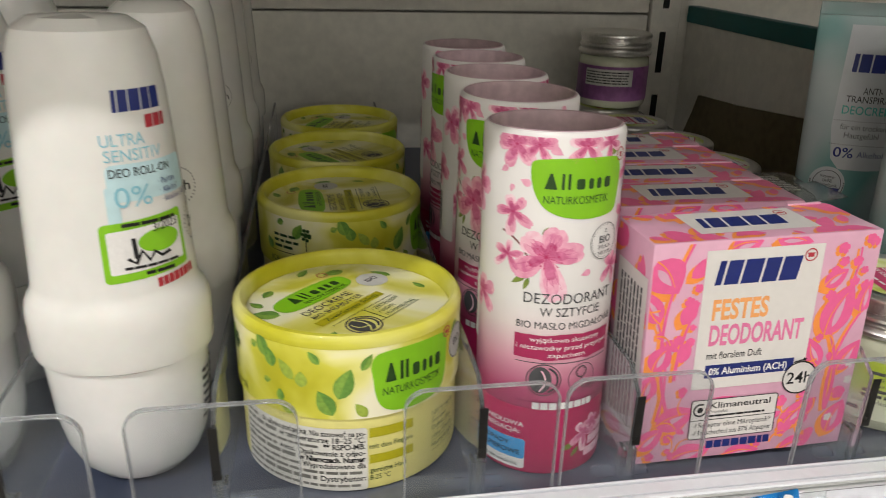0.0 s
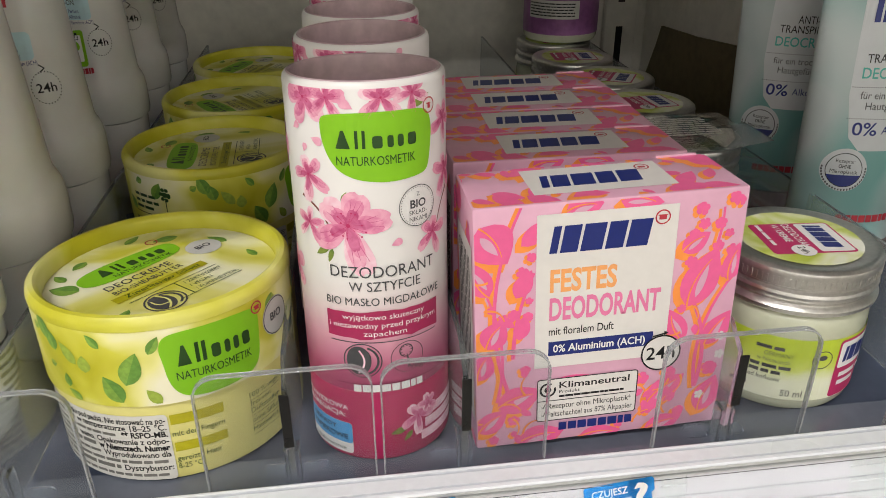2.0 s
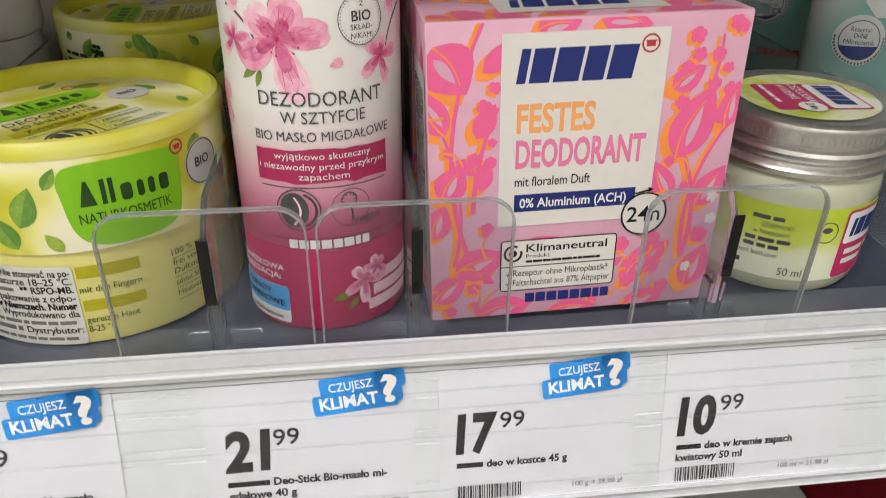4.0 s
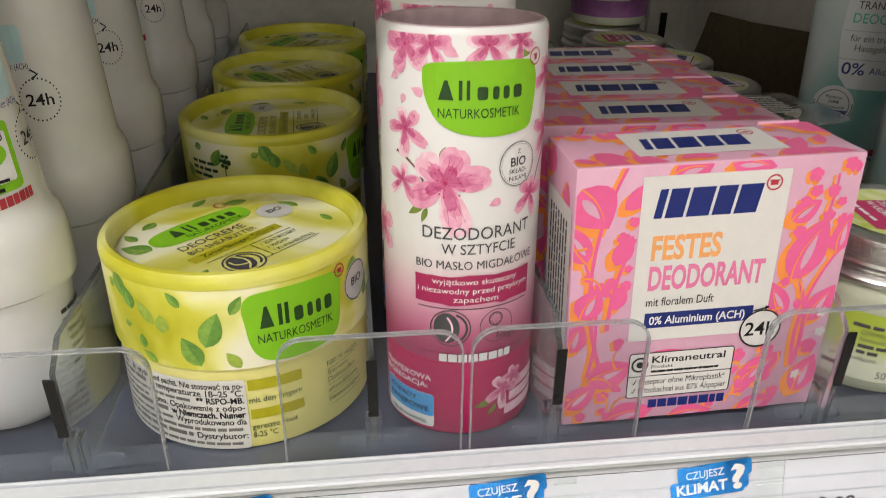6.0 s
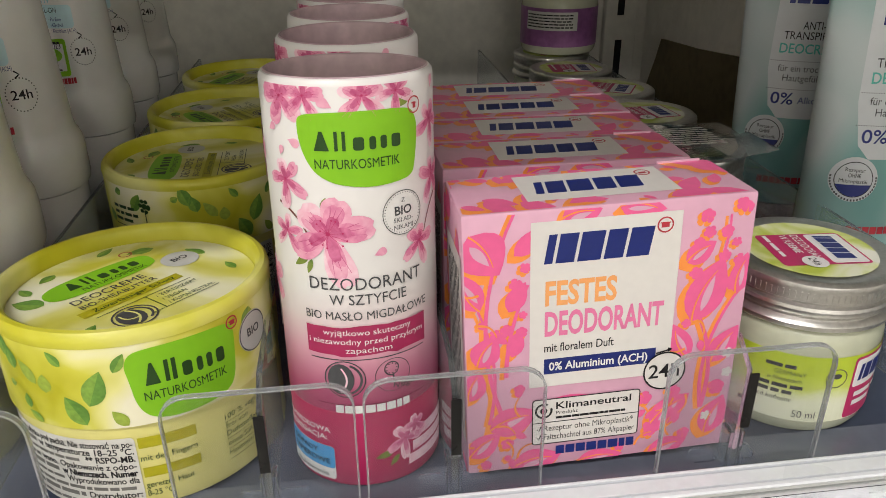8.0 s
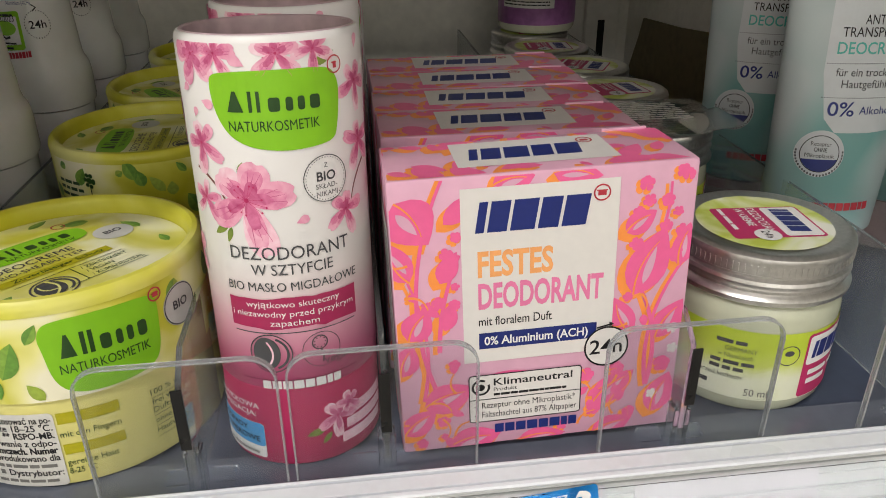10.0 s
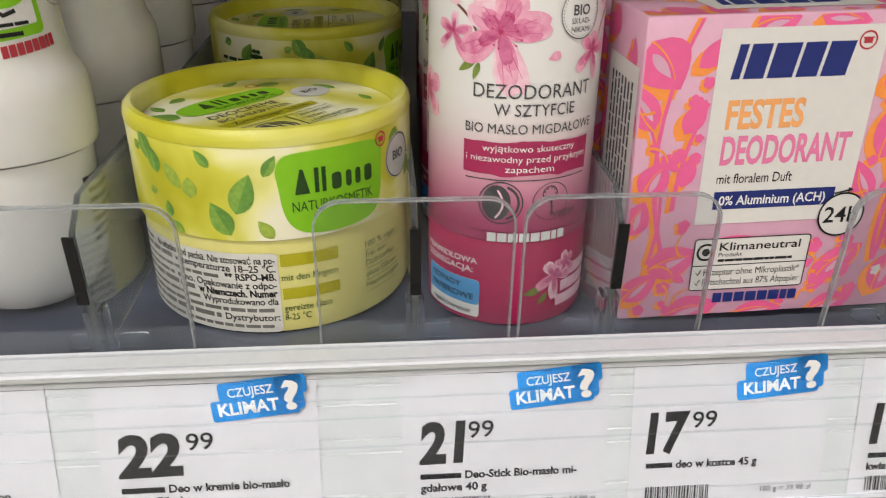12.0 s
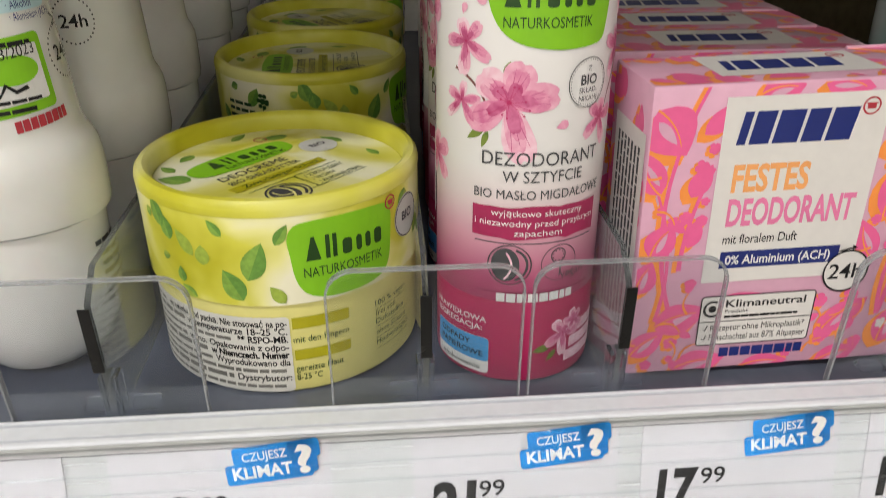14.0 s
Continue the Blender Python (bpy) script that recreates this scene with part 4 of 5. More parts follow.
    decal("side_note", bars(-97 * deg, 0.0400, 0.012, 0.0012, 3) + bars(-97 * deg, 0.0375, 0.013, 0.0012, 4) + bars(-97 * deg, 0.0350, 0.011, 0.0012, 5) + [rect(-99 * deg, .033, -71 * deg, .0333), rect(-71 * deg, .033, -70.4 * deg, .040)] + [disc((-70.7 + 2.6 * math.cos(k)) * deg, .0425 + .0022 * math.sin(k), .00085, 7) for k in range(7)] + [disc(-70.7 * deg, .0425, .0012, 8)], M_GREEN_TEXT, t, w, 0.0003, st)
    # sticker on the lower body
    decal("import_sticker", [round_rect(-66 * deg, 0.0008, 5 * deg, 0.0225, 0.0012)], M_STICKER_PAPER, t, wb, 0.0002, st, label="white import sticker with small print")
    polys = []
    rows = [("do użytku pod pachą. Nie stosować na po-", 0), ("w temperaturze 18–25 °C.", 0), ("** RSPO-MB.", 0.01), ("wano. Opakowanie z odpo-", 0), ("w Niemczech. Numer", 0.025), ("Wyprodukowano dla", 0), ("", 0), ("Dystrybutor:", 0), ("", 0)]
    small = []
    for i, (txt, fat) in enumerate(rows):
        z, wd = 0.0198 - 0.00224 * i, 0.0
        if txt:
            wd = min(0.034, 0.00112 * len(txt))
            polys += words(txt, 4 * deg, z, 0.0019, wd, "R", bold=0.014 + fat)
        small += bars(-64 * deg, z + .0002, 67.5 * deg - wd - 0.0008, (0.0010, 0.0013, 0.0009)[i % 3], 30 + i, 0.3)
    decal("sticker_print", polys, M_TEXT, t, wb, 0.0003, st)
    decal("small_print", small, M_FAINT_TEXT, t, wb, 0.0003, st)
    decal("olive_bar", [rect(6 * deg, 0.0188, 28.5 * deg, 0.0220)], M_OLIVE_BAR, t, wb, 0.0002, st)
    decal("olive_bar", [rect(6 * deg, 0.0098, 28.5 * deg, 0.0128)], M_OLIVE_BAR, t, wb, 0.0002, st)
    decal("use_text", words("mit den Fingern", 6 * deg, 0.0150, 0.0018, 22 * deg) + words("gereizte Haut", 6 * deg, 0.0066, 0.0018, 19 * deg) + words("8-25 °C", 6 * deg, 0.0040, 0.0018, 10 * deg) + words("100 % vegan", 41 * deg, 0.0190, 0.0017, 20 * deg) + words("frei von", 41 * deg, 0.0162, 0.0017, 12 * deg) + words("Duftstoffen", 41 * deg, 0.0138, 0.0017, 18 * deg) + words("ohne Silikone", 41 * deg, 0.0106, 0.0017, 20 * deg) + words("Hautverträglich", 41 * deg, 0.0076, 0.0017, 22 * deg), M_GREEN_TEXT, t, wb, 0.0003, st)
    decal("dotted_rule", [rect((41 + 0.8 * i) * deg, z, (41.4 + 0.8 * i) * deg, z + 0.00025) for z in (0.0180, 0.0128, 0.0096, 0.0062) for i in range(28)], M_GREEN_TEXT, t, wb, 0.0003, st)
    # lid top: its own axes lie turned by about 40 degrees
    tf = flat((0, 0, 0.0472), (math.cos(radians(47)), math.sin(radians(47)), 0), (-math.sin(radians(47)), math.cos(radians(47)), 0))
    part("top_paper", lathe([(0, 0.0469), (R - 0.0038, 0.0469), (R - 0.0038, 0.0473), (0, 0.0473)], 64), M_TIN_TOP, t, "pale lime paper disc")
    tl = 0.0003
    fieldt = [(-0.0180, 0.0080), (-0.0200, 0.0130), (-0.0170, 0.0172), (-0.008, 0.0186), (0.004, 0.0184), (0.0130, 0.0172), (0.0140, 0.0130), (0.0125, 0.0085), (0.004, 0.0072), (-0.008, 0.0070)]
    decal("top_field", [softened(fieldt)], M_LIME, t, tf, tl)
    brand(marks(-0.0130, 0.0115, 0.0225, 0.0050, 7, 0, 3, [1.3, .3, .55, .95, .6, .6, .9], "pqqcccc"), M_GREEN_TEXT, t, tf, tl + .0001)
    decal("top_line", words("NATURKOSMETIK", -0.0100, 0.0085, 0.0021, 0.0195), M_GREEN_TEXT, t, tf, tl + .0001)
    decal("top_name", words("DEOCREME", -0.0165, 0.0025, 0.0032, 0.0215), M_GREY_TEXT, t, tf, tl)
    decal("top_subline", words("BIO-SHEABUTTER", -0.0165, -0.0012, 0.0024, 0.0225), M_GREY_TEXT, t, tf, tl)
    decal("top_bar", [rect(-0.0190, -0.0060, 0.0110, -0.0025)], M_OLIVE_BAR, t, tf, tl)
    decal("top_claim", words("Zuverlässiger Schutz", -0.0155, -0.0052, 0.0020, 0.0245), M_GREEN_TEXT, t, tf, tl + .0001)
    decal("top_rule", [rect(-0.0170, -0.0083, 0.0120, -0.00805), rect(-0.0070, -0.0178, 0.0140, -0.01755), rect(-0.0030, -0.0176, -0.0027, -0.0083)], M_GREEN_TEXT, t, tf, tl)
    decal("top_list", words("/ ZERTIFIZIERT", -0.0010, -0.0112, 0.0017, 0.0130) + words("/ VEGAN", -0.0010, -0.0140, 0.0017, 0.0075) + words("/ KLIMANEUTRAL", -0.0010, -0.0168, 0.0017, 0.0145), M_GREEN_TEXT, t, tf, tl)
    decal("top_seal", ring(-0.0105, -0.0150, 0.0058, 0.0005) + [disc(-0.0115, -0.0150, 0.0036, 16, 0.0046)] + ring(-0.0105, -0.0150, 0.0047, 0.0007, 16, -60, 80), M_GREY_TEXT, t, tf, tl)
    decal("top_seal_curve", stroke(bend(-0.0108, -0.0108, -0.0122, -0.0192, 0.22), 0.0006) + stroke(bend(-0.0135, -0.0125, -0.0098, -0.0165, -0.3), 0.0005), M_TIN_TOP, t, tf, tl + .0001)
    decal("top_badge", [disc(0.0180, 0.0050, 0.0055)], M_GREY_PACK, t, tf, tl, label="silver round badge")
    decal("top_badge_text", words("BIO", 0.0180, 0.0042, 0.0024, None, "C", bold=0.02), M_GREY_TEXT, t, tf, tl + .0001)
    decal("top_mark", ring(0.0105, 0.0212, 0.0020, 0.0004, 16), M_RED, t, tf, tl)
    for a, d, ln, wd, an in ((208, .0245, .0110, .0050, 150), (222, .0250, .0125, .0050, 170), (195, .0230, .0090, .0060, 120), (178, .0270, .0060, .003, 90), (150, .0270, .0060, .0035, 200), (120, .0270, .0070, .0030, 20), (45, .0250, .0080, .0035, 100), (10, .0270, .0060, .0026, 80), (250, .0270, .0050, .0028, 30), (85, .0260, .0080, .0045, 160)):
        u, v = d * math.cos(radians(a - 40)), d * math.sin(radians(a - 40))
        if all(math.hypot(*q) < 0.0318 for q in leaf(u, v, ln, wd, an)):
            layered("printed_leaf", (([leaf(u, v, ln, wd, an, 1)], M_LEAF_A, tl - .0001), ([leaf(u, v, ln, wd, an, -1)], M_LEAF_B, tl - .0001)), t, tf)
    return t


tin = deo_tin()
TINS = [(0.0172, 0.2368, 0), (0.0175, 0.3400, 46), (0.0190, 0.4135, 75), (0.0225, 0.4860, 20)]
tin.matrix_world = pose(TINS[0][0] - 0.0006, TINS[0][1] - 0.0030, Z0, -1.8)
for x, y, a in TINS[1:]:
    copy_thing(tin, pose(x, y, Z0, 0, 0, a))


# ---- pink cartons ----
def carton():
    c = thing("soap_carton", "pink and orange floral carton of solid deodorant", "carton", "row of pink floral cartons")
    W, D, H = 0.0730, 0.0247, 0.0752
    bm = box_bm(0, 0, 0.0004, W, D, H, 0.0007, 2)
    part("box", bm, M_BOXPINK, c, "mauve pink folded carton", smooth=True)
    part("flap", box_bm(W - 0.0150, D - 0.0010, H - 0.002, W - 0.0030, D - 0.0002, H + 0.0007, 0.0002), M_BOXPINK, c, "raised tuck flap")
    front, top = flat((0, 0, 0), (1, 0, 0), (0, 0, 1)), flat((0, 0, H), (1, 0, 0), (0, 1, 0))
    left = flat((0, D, 0), (0, -1, 0), (0, 0, 1))
    right = flat((W, 0, 0), (0, 1, 0), (0, 0, 1))
    hot, orange, specks, sparks, buds, slits = [], [], [], [], [], []

    def sprig(u, v, ln, wd, an, d=(-0.0017, -0.0017)):
        orange.append(leaf(u + d[0], v + d[1], ln * 1.06, wd * 1.08, an))
        hot.append(leaf(u, v, ln, wd, an))
        if wd > 0.0055:
            c_, s_ = math.cos(radians(an)), math.sin(radians(an))
            slits.append(leaf(u + 0.18 * ln * c_ + 0.10 * wd * s_, v + 0.18 * ln * s_ - 0.10 * wd * c_, ln * 0.55, wd * 0.20, an + 6))
            sparks.extend(stroke(bend(u, v, u + 0.8 * ln * c_, v + 0.8 * ln * s_, 0.10), 0.0005, 0.0002))

    def stem(u0, v0, u1, v1, b, w=0.0012):
        orange.extend(stroke([(x - 0.0011, y - 0.0005) for x, y in bend(u0, v0, u1, v1, b, 10)], w * 1.1, w * 0.8))
        hot.extend(stroke(bend(u0, v0, u1, v1, b, 10), w, w * 0.6))

    # broad stems and leaves round the cream field
    stem(0.0095, 0.018, 0.0130, 0.0760, 0.10), stem(0.0060, 0.016, 0.0035, 0.050, -0.08, 0.001)
    stem(0.0105, 0.030, 0.0160, 0.056, 0.05), stem(0.0640, 0.014, 0.0590, 0.046, -0.10, 0.0014)
    stem(0.0640, 0.014, 0.0715, 0.050, 0.10, 0.0012), stem(0.0600, 0.046, 0.0665, 0.070, -0.08, 0.001)
    for u, v, ln, wd, an in ((0.0015, 0.070, 0.013, 0.0125, -55), (0.0040, 0.050, 0.0125, 0.0070, 118), (0.0112, 0.049, 0.0090, 0.0052, 62), (0.0030, 0.034, 0.0100, 0.0078, 60),
                             (0.0125, 0.064, 0.0110, 0.0050, 40), (0.0005, 0.024, 0.0095, 0.0070, 70), (0.0120, 0.036, 0.0080, 0.0046, 75), (0.0590, 0.041, 0.0190, 0.0105, 68),
                             (0.0655, 0.028, 0.0125, 0.0070, 58), (0.0590, 0.030, 0.0120, 0.0062, 115), (0.0700, 0.048, 0.0115, 0.0060, 80), (0.0560, 0.058, 0.0090, 0.0060, 35),
                             (0.0240, 0.0725, 0.0100, 0.0080, 10), (0.0380, 0.0745, 0.0120, 0.0060, -8), (0.0060, 0.0140, 0.0140, 0.0090, 20), (0.0500, 0.0100, 0.0140, 0.0080, 40),
                             (0.0660, 0.0050, 0.0130, 0.0080, 70), (0.0120, 0.0010, 0.0140, 0.0085, 12), (0.0300, 0.0005, 0.0130, 0.0060, 5), (0.0500, 0.0000, 0.0120, 0.0070, 20), (0.0005, 0.0060, 0.0110, 0.0070, 40), (0.0190, 0.0190, 0.0180, 0.0060, 6)):
        sprig(u, v, ln, wd, an)
    rnd = random.Random(12)
    for u, v in ((0.0605, 0.0700), (0.0660, 0.0655), (0.0705, 0.0715), (0.0590, 0.0630), (0.0145, 0.0430), (0.0140, 0.0260), (0.0480, 0.0190), (0.0560, 0.0200), (0.0680, 0.0200), (0.0050, 0.0030), (0.0420, 0.0040), (0.0600, 0.0060), (0.0715, 0.0330), (0.0660, 0.0590), (0.0570, 0.0120)):
        r = rnd.uniform(0.0016, 0.0026)
        for i in range(5):
            a = rnd.uniform(0, 30) + 72 * i
            orange.append(petal(u - 0.0007, v - 0.0007, r * 1.15, r * 0.95, a))
            hot.append(petal(u, v, r, r * 0.85, a))
    # small orange flowers and twigs between the leaves
    rnd = random.Random(31)
    for i in range(66):
        u, v = rnd.uniform(0.001, W - 0.001), rnd.uniform(0.001, H - 0.001)
        if 0.0155 < u < 0.055 and 0.023 < v < 0.0725:
            continue
        a, r = rnd.uniform(0, 360), rnd.uniform(0.0011, 0.0021)
        if i % 3:
            orange += [petal(u - 0.0007, v - 0.0006, r * 1.2, r * 0.95, a + 72 * k) for k in range(5)]
            hot += [petal(u, v, r * rnd.uniform(0.9, 1.2), r * 0.85, a + 72 * k) for k in range(5)]
        else:
            sparks += stroke(bend(u, v, u + 0.006 * math.cos(radians(a)), v + 0.006 * math.sin(radians(a)), 0.2), 0.0007, 0.0003)
            buds.append(leaf(u + 0.006 * math.cos(radians(a)), v + 0.006 * math.sin(radians(a)), 0.0036, 0.0022, a))
    for u, v in ((0.0700, 0.0305), (0.0705, 0.0245), (0.0660, 0.0110)):
        specks += [petal(u, v, 0.0017, 0.0012, 72 * i) for i in range(5)]
    box_clip = (0.0004, 0.0008, W - 0.0004, H - 0.0006)
    layered("floral_print", ((orange, M_ORANGE, 0.00005), (hot, M_HOT, 0.00012), (slits, M_BOXPINK, 0.00015), (sparks, M_ORANGE, 0.00018), (buds, M_HOT, 0.00022)), c, front, 0, clip=box_clip, spread=0.0000002)
    decal("small_blossom", specks, M_CREAM_PRINT, c, front, 0.0002, 0, box_clip)
    # top and side prints
    for where, w0, h0, sd, n in ((top, W, D, 5, 40), (left, D, H, 6, 22), (right, D, H, 7, 22)):
        rnd, hot2, or2 = random.Random(sd), [], []
        for i in range(n):
            u, v, ln, an = rnd.uniform(0, w0), rnd.uniform(0, h0), rnd.uniform(0.004, 0.014), rnd.uniform(0, 360)
            or2.append(leaf(u - 0.0016, v - 0.0013, ln, ln * 0.55, an)), hot2.append(leaf(u, v, ln * 0.92, ln * 0.44, an))
        cl = (0.0006, 0.0006, w0 - 0.0006, h0 - 0.0006)
        layered("floral_print", ((or2, M_ORANGE, 0.00004), (hot2, M_HOT, 0.00009)), c, where, 0, clip=cl, spread=0.0000006)
    # cream field and words
    decal("cream_field", [rect(0.0165, 0.0262, 0.0540, 0.0722)], M_CREAM_PRINT, c, front, 0.00026, label="cream name field")
    letters = [0.42, .95, 1.2, 1.0, 1.2]
    brand(marks(0.0198, 0.0612, 0.0262, 0.0076, 5, 0.16, 3, letters, "bbbbb"), M_NAVY, c, front, 0.00034)
    decal("house_mark", ring(0.0497, 0.0688, 0.0021, 0.0004, 20) + [rect(0.0487, 0.0681, 0.0507, 0.0692), rect(0.0484, 0.0692, 0.0510, 0.0695)], M_RED, c, front, 0.00034)
    decal("headline_print", words("FESTES", 0.0203, 0.0500, 0.0066, 0.0182, bold=0.03), M_ORANGE_TEXT, c, front, 0.00034)
    decal("type_print", words("DEODORANT", 0.0203, 0.0414, 0.0068, 0.0308, bold=0.03), M_HOT_TEXT, c, front, 0.00034)
    decal("scent_line", words("mit floralem Duft", 0.0203, 0.0366, 0.0025, 0.0182, bold=0.005), M_TEXT, c, front, 0.00034)
    decal("claim_band", [rect(0.0203, 0.0300, 0.0500, 0.0345)], M_NAVY, c, front, 0.00034)
    decal("claim", words("0% Aluminium (ACH)", 0.0216, 0.0311, 0.0024, 0.0262, bold=0.02, slope=0.0), M_WHITE_INK, c, front, 0.0004)
    decal("day_seal", [disc(0.0528, 0.0272, 0.0057)], M_CREAM_PRINT, c, front, 0.0004)
    decal("day_seal_ring", ring(0.0528, 0.0272, 0.0058, 0.00045, 36) + stroke([(0.0500, 0.0328), (0.0538, 0.0336)], 0.0004) + [[(0.0532, 0.0343), (0.0545, 0.0337), (0.0533, 0.0329)]], M_TEXT, c, front, 0.0005)
    decal("day_text", words("24h", 0.0527, 0.0252, 0.0042, 0.0084, "C", bold=0.01), M_TEXT, c, front, 0.0005)
    decal("note_field", [round_rect(0.0175, 0.0080, 0.0466, 0.0222, 0.0008)], M_CREAM_PRINT, c, front, 0.00026)
    note = round_rect(0.0175, 0.0080, 0.0466, 0.0222, 0.0008)
    frame_lines = []
    for a, b in zip(note, note[1:] + note[:1]):
        if a != b:
            frame_lines += stroke([a, b], 0.00028)
    decal("note_frame", frame_lines + [rect(0.0176, 0.01475, 0.0466, 0.0150)] + ring(0.0205, 0.0186, 0.0024, 0.0006, 20, 60, 380) + [disc(0.0205, 0.0186, 0.0010)], M_TEXT, c, front, 0.00034)
    decal("note_text", words("Klimaneutral", 0.0238, 0.0189, 0.0022, 0.0205, bold=0.012) + words("Produkt", 0.0238, 0.0172, 0.0011, 0.0060) + bars(0.0238, 0.0158, 0.0190, 0.0007, 3, 0.15)
          + words("Rezeptur ohne Mikroplastik*", 0.0207, 0.0121, 0.0019, 0.0245) + words("Faltschachtel aus 87% Altpapier", 0.0207, 0.0093, 0.0019, 0.0250)
          + stroke([(0.0188, 0.0129), (0.0192, 0.0122), (0.0199, 0.0138)], 0.0003) + stroke([(0.0188, 0.0101), (0.0192, 0.0094), (0.0199, 0.0110)], 0.0003), M_TEXT, c, front, 0.00034)
    brand(marks(0.0240, 0.0042, 0.0218, 0.0027, 8, 0, 5, None, "bbbbbbbb"), M_NAVY, c, front, 0.00034)
    decal("top_field", [rect(0.0172, 0.0050, 0.0560, 0.0220)], M_CREAM_PRINT, c, top, 0.00014)
    brand(marks(0.0205, 0.0092, 0.0275, 0.0078, 5, 0.16, 3, letters, "bbbbb"), M_NAVY, c, top, 0.0002)
    decal("top_house_mark", ring(0.0512, 0.0182, 0.0021, 0.0004, 20) + [rect(0.0502, 0.0175, 0.0522, 0.0186)], M_RED, c, top, 0.0002)
    decal("side_field", [rect(0.0040, 0.0100, 0.0235, 0.0640)], M_CREAM_PRINT, c, left, 0.00022)
    side = []
    for i in range(7):
        side += [(lambda p: [(a, b) for b, a in p])(q) for q in bars(0.012, 0.0065 + 0.0022 * i, 0.048, 0.0011, 50 + i, 0.25)]
    decal("side_print", side, M_GREY_TEXT, c, left, 0.0003)
    return c


box = carton()
BOXES = [(0.1035, 0.1975, 0.4), (0.1024, 0.2390, 0.6), (0.1018, 0.2640, -0.4), (0.1026, 0.2888, 0.5), (0.1022, 0.3138, -0.3)]
box.matrix_world = pose(BOXES[0][0], BOXES[0][1], Z0 + 0.0024, -2.0, -1.5, BOXES[0][2])
for x, y, a in BOXES[1:]:
    copy_thing(box, pose(x, y, Z0, 0, 0, a))
box.scale = (1.0, 1.10, 1.0)


# ---- jars with aluminium lids ----
def jar(purple=False):
    j = thing("cream_jar", "frosted glass cream jar with " + ("purple label" if purple else "green label") + " and ribbed aluminium lid", "jar", "glass cream jars")
    R = 0.0242
    part("glass", lathe([(0, 0.0004), (R - 0.004, 0.0004), (R - 0.0016, 0.0012), (R - 0.0004, 0.0034), (R - 0.0001, 0.006), (R - 0.0001, 0.0300), (R - 0.0006, 0.0335), (R - 0.002, 0.0352), (0, 0.0352)], 72), M_GLASSJAR, j, "cream-filled frosted glass", smooth=True)
    lid = part("lid", lathe([(R - 0.0018, 0.0356), (R + 0.0002, 0.0357), (R + 0.0008, 0.0363), (R + 0.0009, 0.0374), (R + 0.0003, 0.0383), (R - 0.0008, 0.0389), (R - 0.0008, 0.0396), (R - 0.0001, 0.0404), (R + 0.0003, 0.0416), (R, 0.0426), (R - 0.0009, 0.0432), (R - 0.0009, 0.0438), (R, 0.0444), (R, 0.0474), (R + 0.0002, 0.0482), (R - 0.0001, 0.0492), (R - 0.0010, 0.0499), (R - 0.0024, 0.0501), (R - 0.0040, 0.0496), (0, 0.0496)], 96), M_ALU, j, "brushed aluminium screw lid", smooth=True)
    rib = box_bm(-0.0002, -(R + 0.0002), 0.0448, 0.0002, -(R - 0.0006), 0.0471, 0.00008, 1)
    for i in range(96):
        rot = Matrix.Rotation(2 * math.pi * i / 96, 4, "Z")
        if i == 0:
            continue
        me = bpy.data.meshes.new("t")
        b2 = box_bm(-0.0002, -(R + 0.0002), 0.0448, 0.0002, -(R - 0.0006), 0.0471)
        b2.transform(rot)
        b2.to_mesh(me)
        b2.free()
        rib.from_mesh(me)
        bpy.data.meshes.remove(me)
    part("ribs", rib, M_ALU, lid)
    w, deg, st, tf = round_map(R - 0.0001), R * math.pi / 180, 0.002, flat((0, 0, 0.0497), (1, 0, 0), (0, 1, 0))
    if purple:
        decal("label", [rect(-170 * deg, 0.006, 170 * deg, 0.029)], M_PURPLE, j, w, 0.0002, st)
        decal("label_field", [rect(-60 * deg, 0.016, 20 * deg, 0.027)], M_GREY_PACK, j, w, 0.0003, st)
        decal("label_print", [q for i in range(5) for q in bars(-58 * deg, 0.0175 + 0.0018 * i, 0.03, 0.0008, i)], M_TEXT, j, w, 0.0004, st)
    else:
        decal("label", [rect(-150 * deg, 0.0055, 150 * deg, 0.0275)], M_JARLABEL, j, w, 0.0002, st)
        decal("label_text", words("GERMANY", -10 * deg, 0.0205, 0.0016, 20 * deg) + words("w Niemczech", -14 * deg, 0.0184, 0.0015, 22 * deg) + words("przed końcem:", -24 * deg, 0.0118, 0.0016, 28 * deg) + words("50 ml", 6 * deg, 0.0068, 0.0025, 15 * deg)
              + bars(-18 * deg, 0.0162, 0.013, 0.0012, 3) + bars(-18 * deg, 0.0142, 0.009, 0.0012, 4) + bars(-16 * deg, 0.0228, 0.008, 0.0012, 5) + bars(-28 * deg, 0.0085, 0.006, 0.0014, 9), M_GREY_TEXT, j, w, 0.0003, st)
        decal("leaf_seal", ring(30 * deg, 0.0205, 0.0032, 0.0003, 24) + [disc(30 * deg, 0.0212, 0.0014, 12, 0.0009)], M_GREY_TEXT, j, w, 0.0003, st)
        decal("brand_field", [round_rect(42 * deg, 0.0058, 92 * deg, 0.0265, 0.0012)], M_HEART, j, w, 0.0003, st, label="magenta brand field")
        decal("brand_field", [round_rect(43.5 * deg, 0.0165, 91 * deg, 0.0258, 0.0009)], M_WHITE_INK, j, w, 0.0004, st)
        brand(marks(47 * deg, 0.0185, 40 * deg, 0.0055, 5, 0.1, 3, [0.42, .95, 1.2, 1.0, 1.2], "bbbbb"), M_NAVY, j, w, 0.0005, st)
        decal("brand_sub", bars(47 * deg, 0.0130, 0.016, 0.0017, 2) + bars(47 * deg, 0.0100, 0.010, 0.0017, 2), M_WHITE_INK, j, w, 0.0005, st)
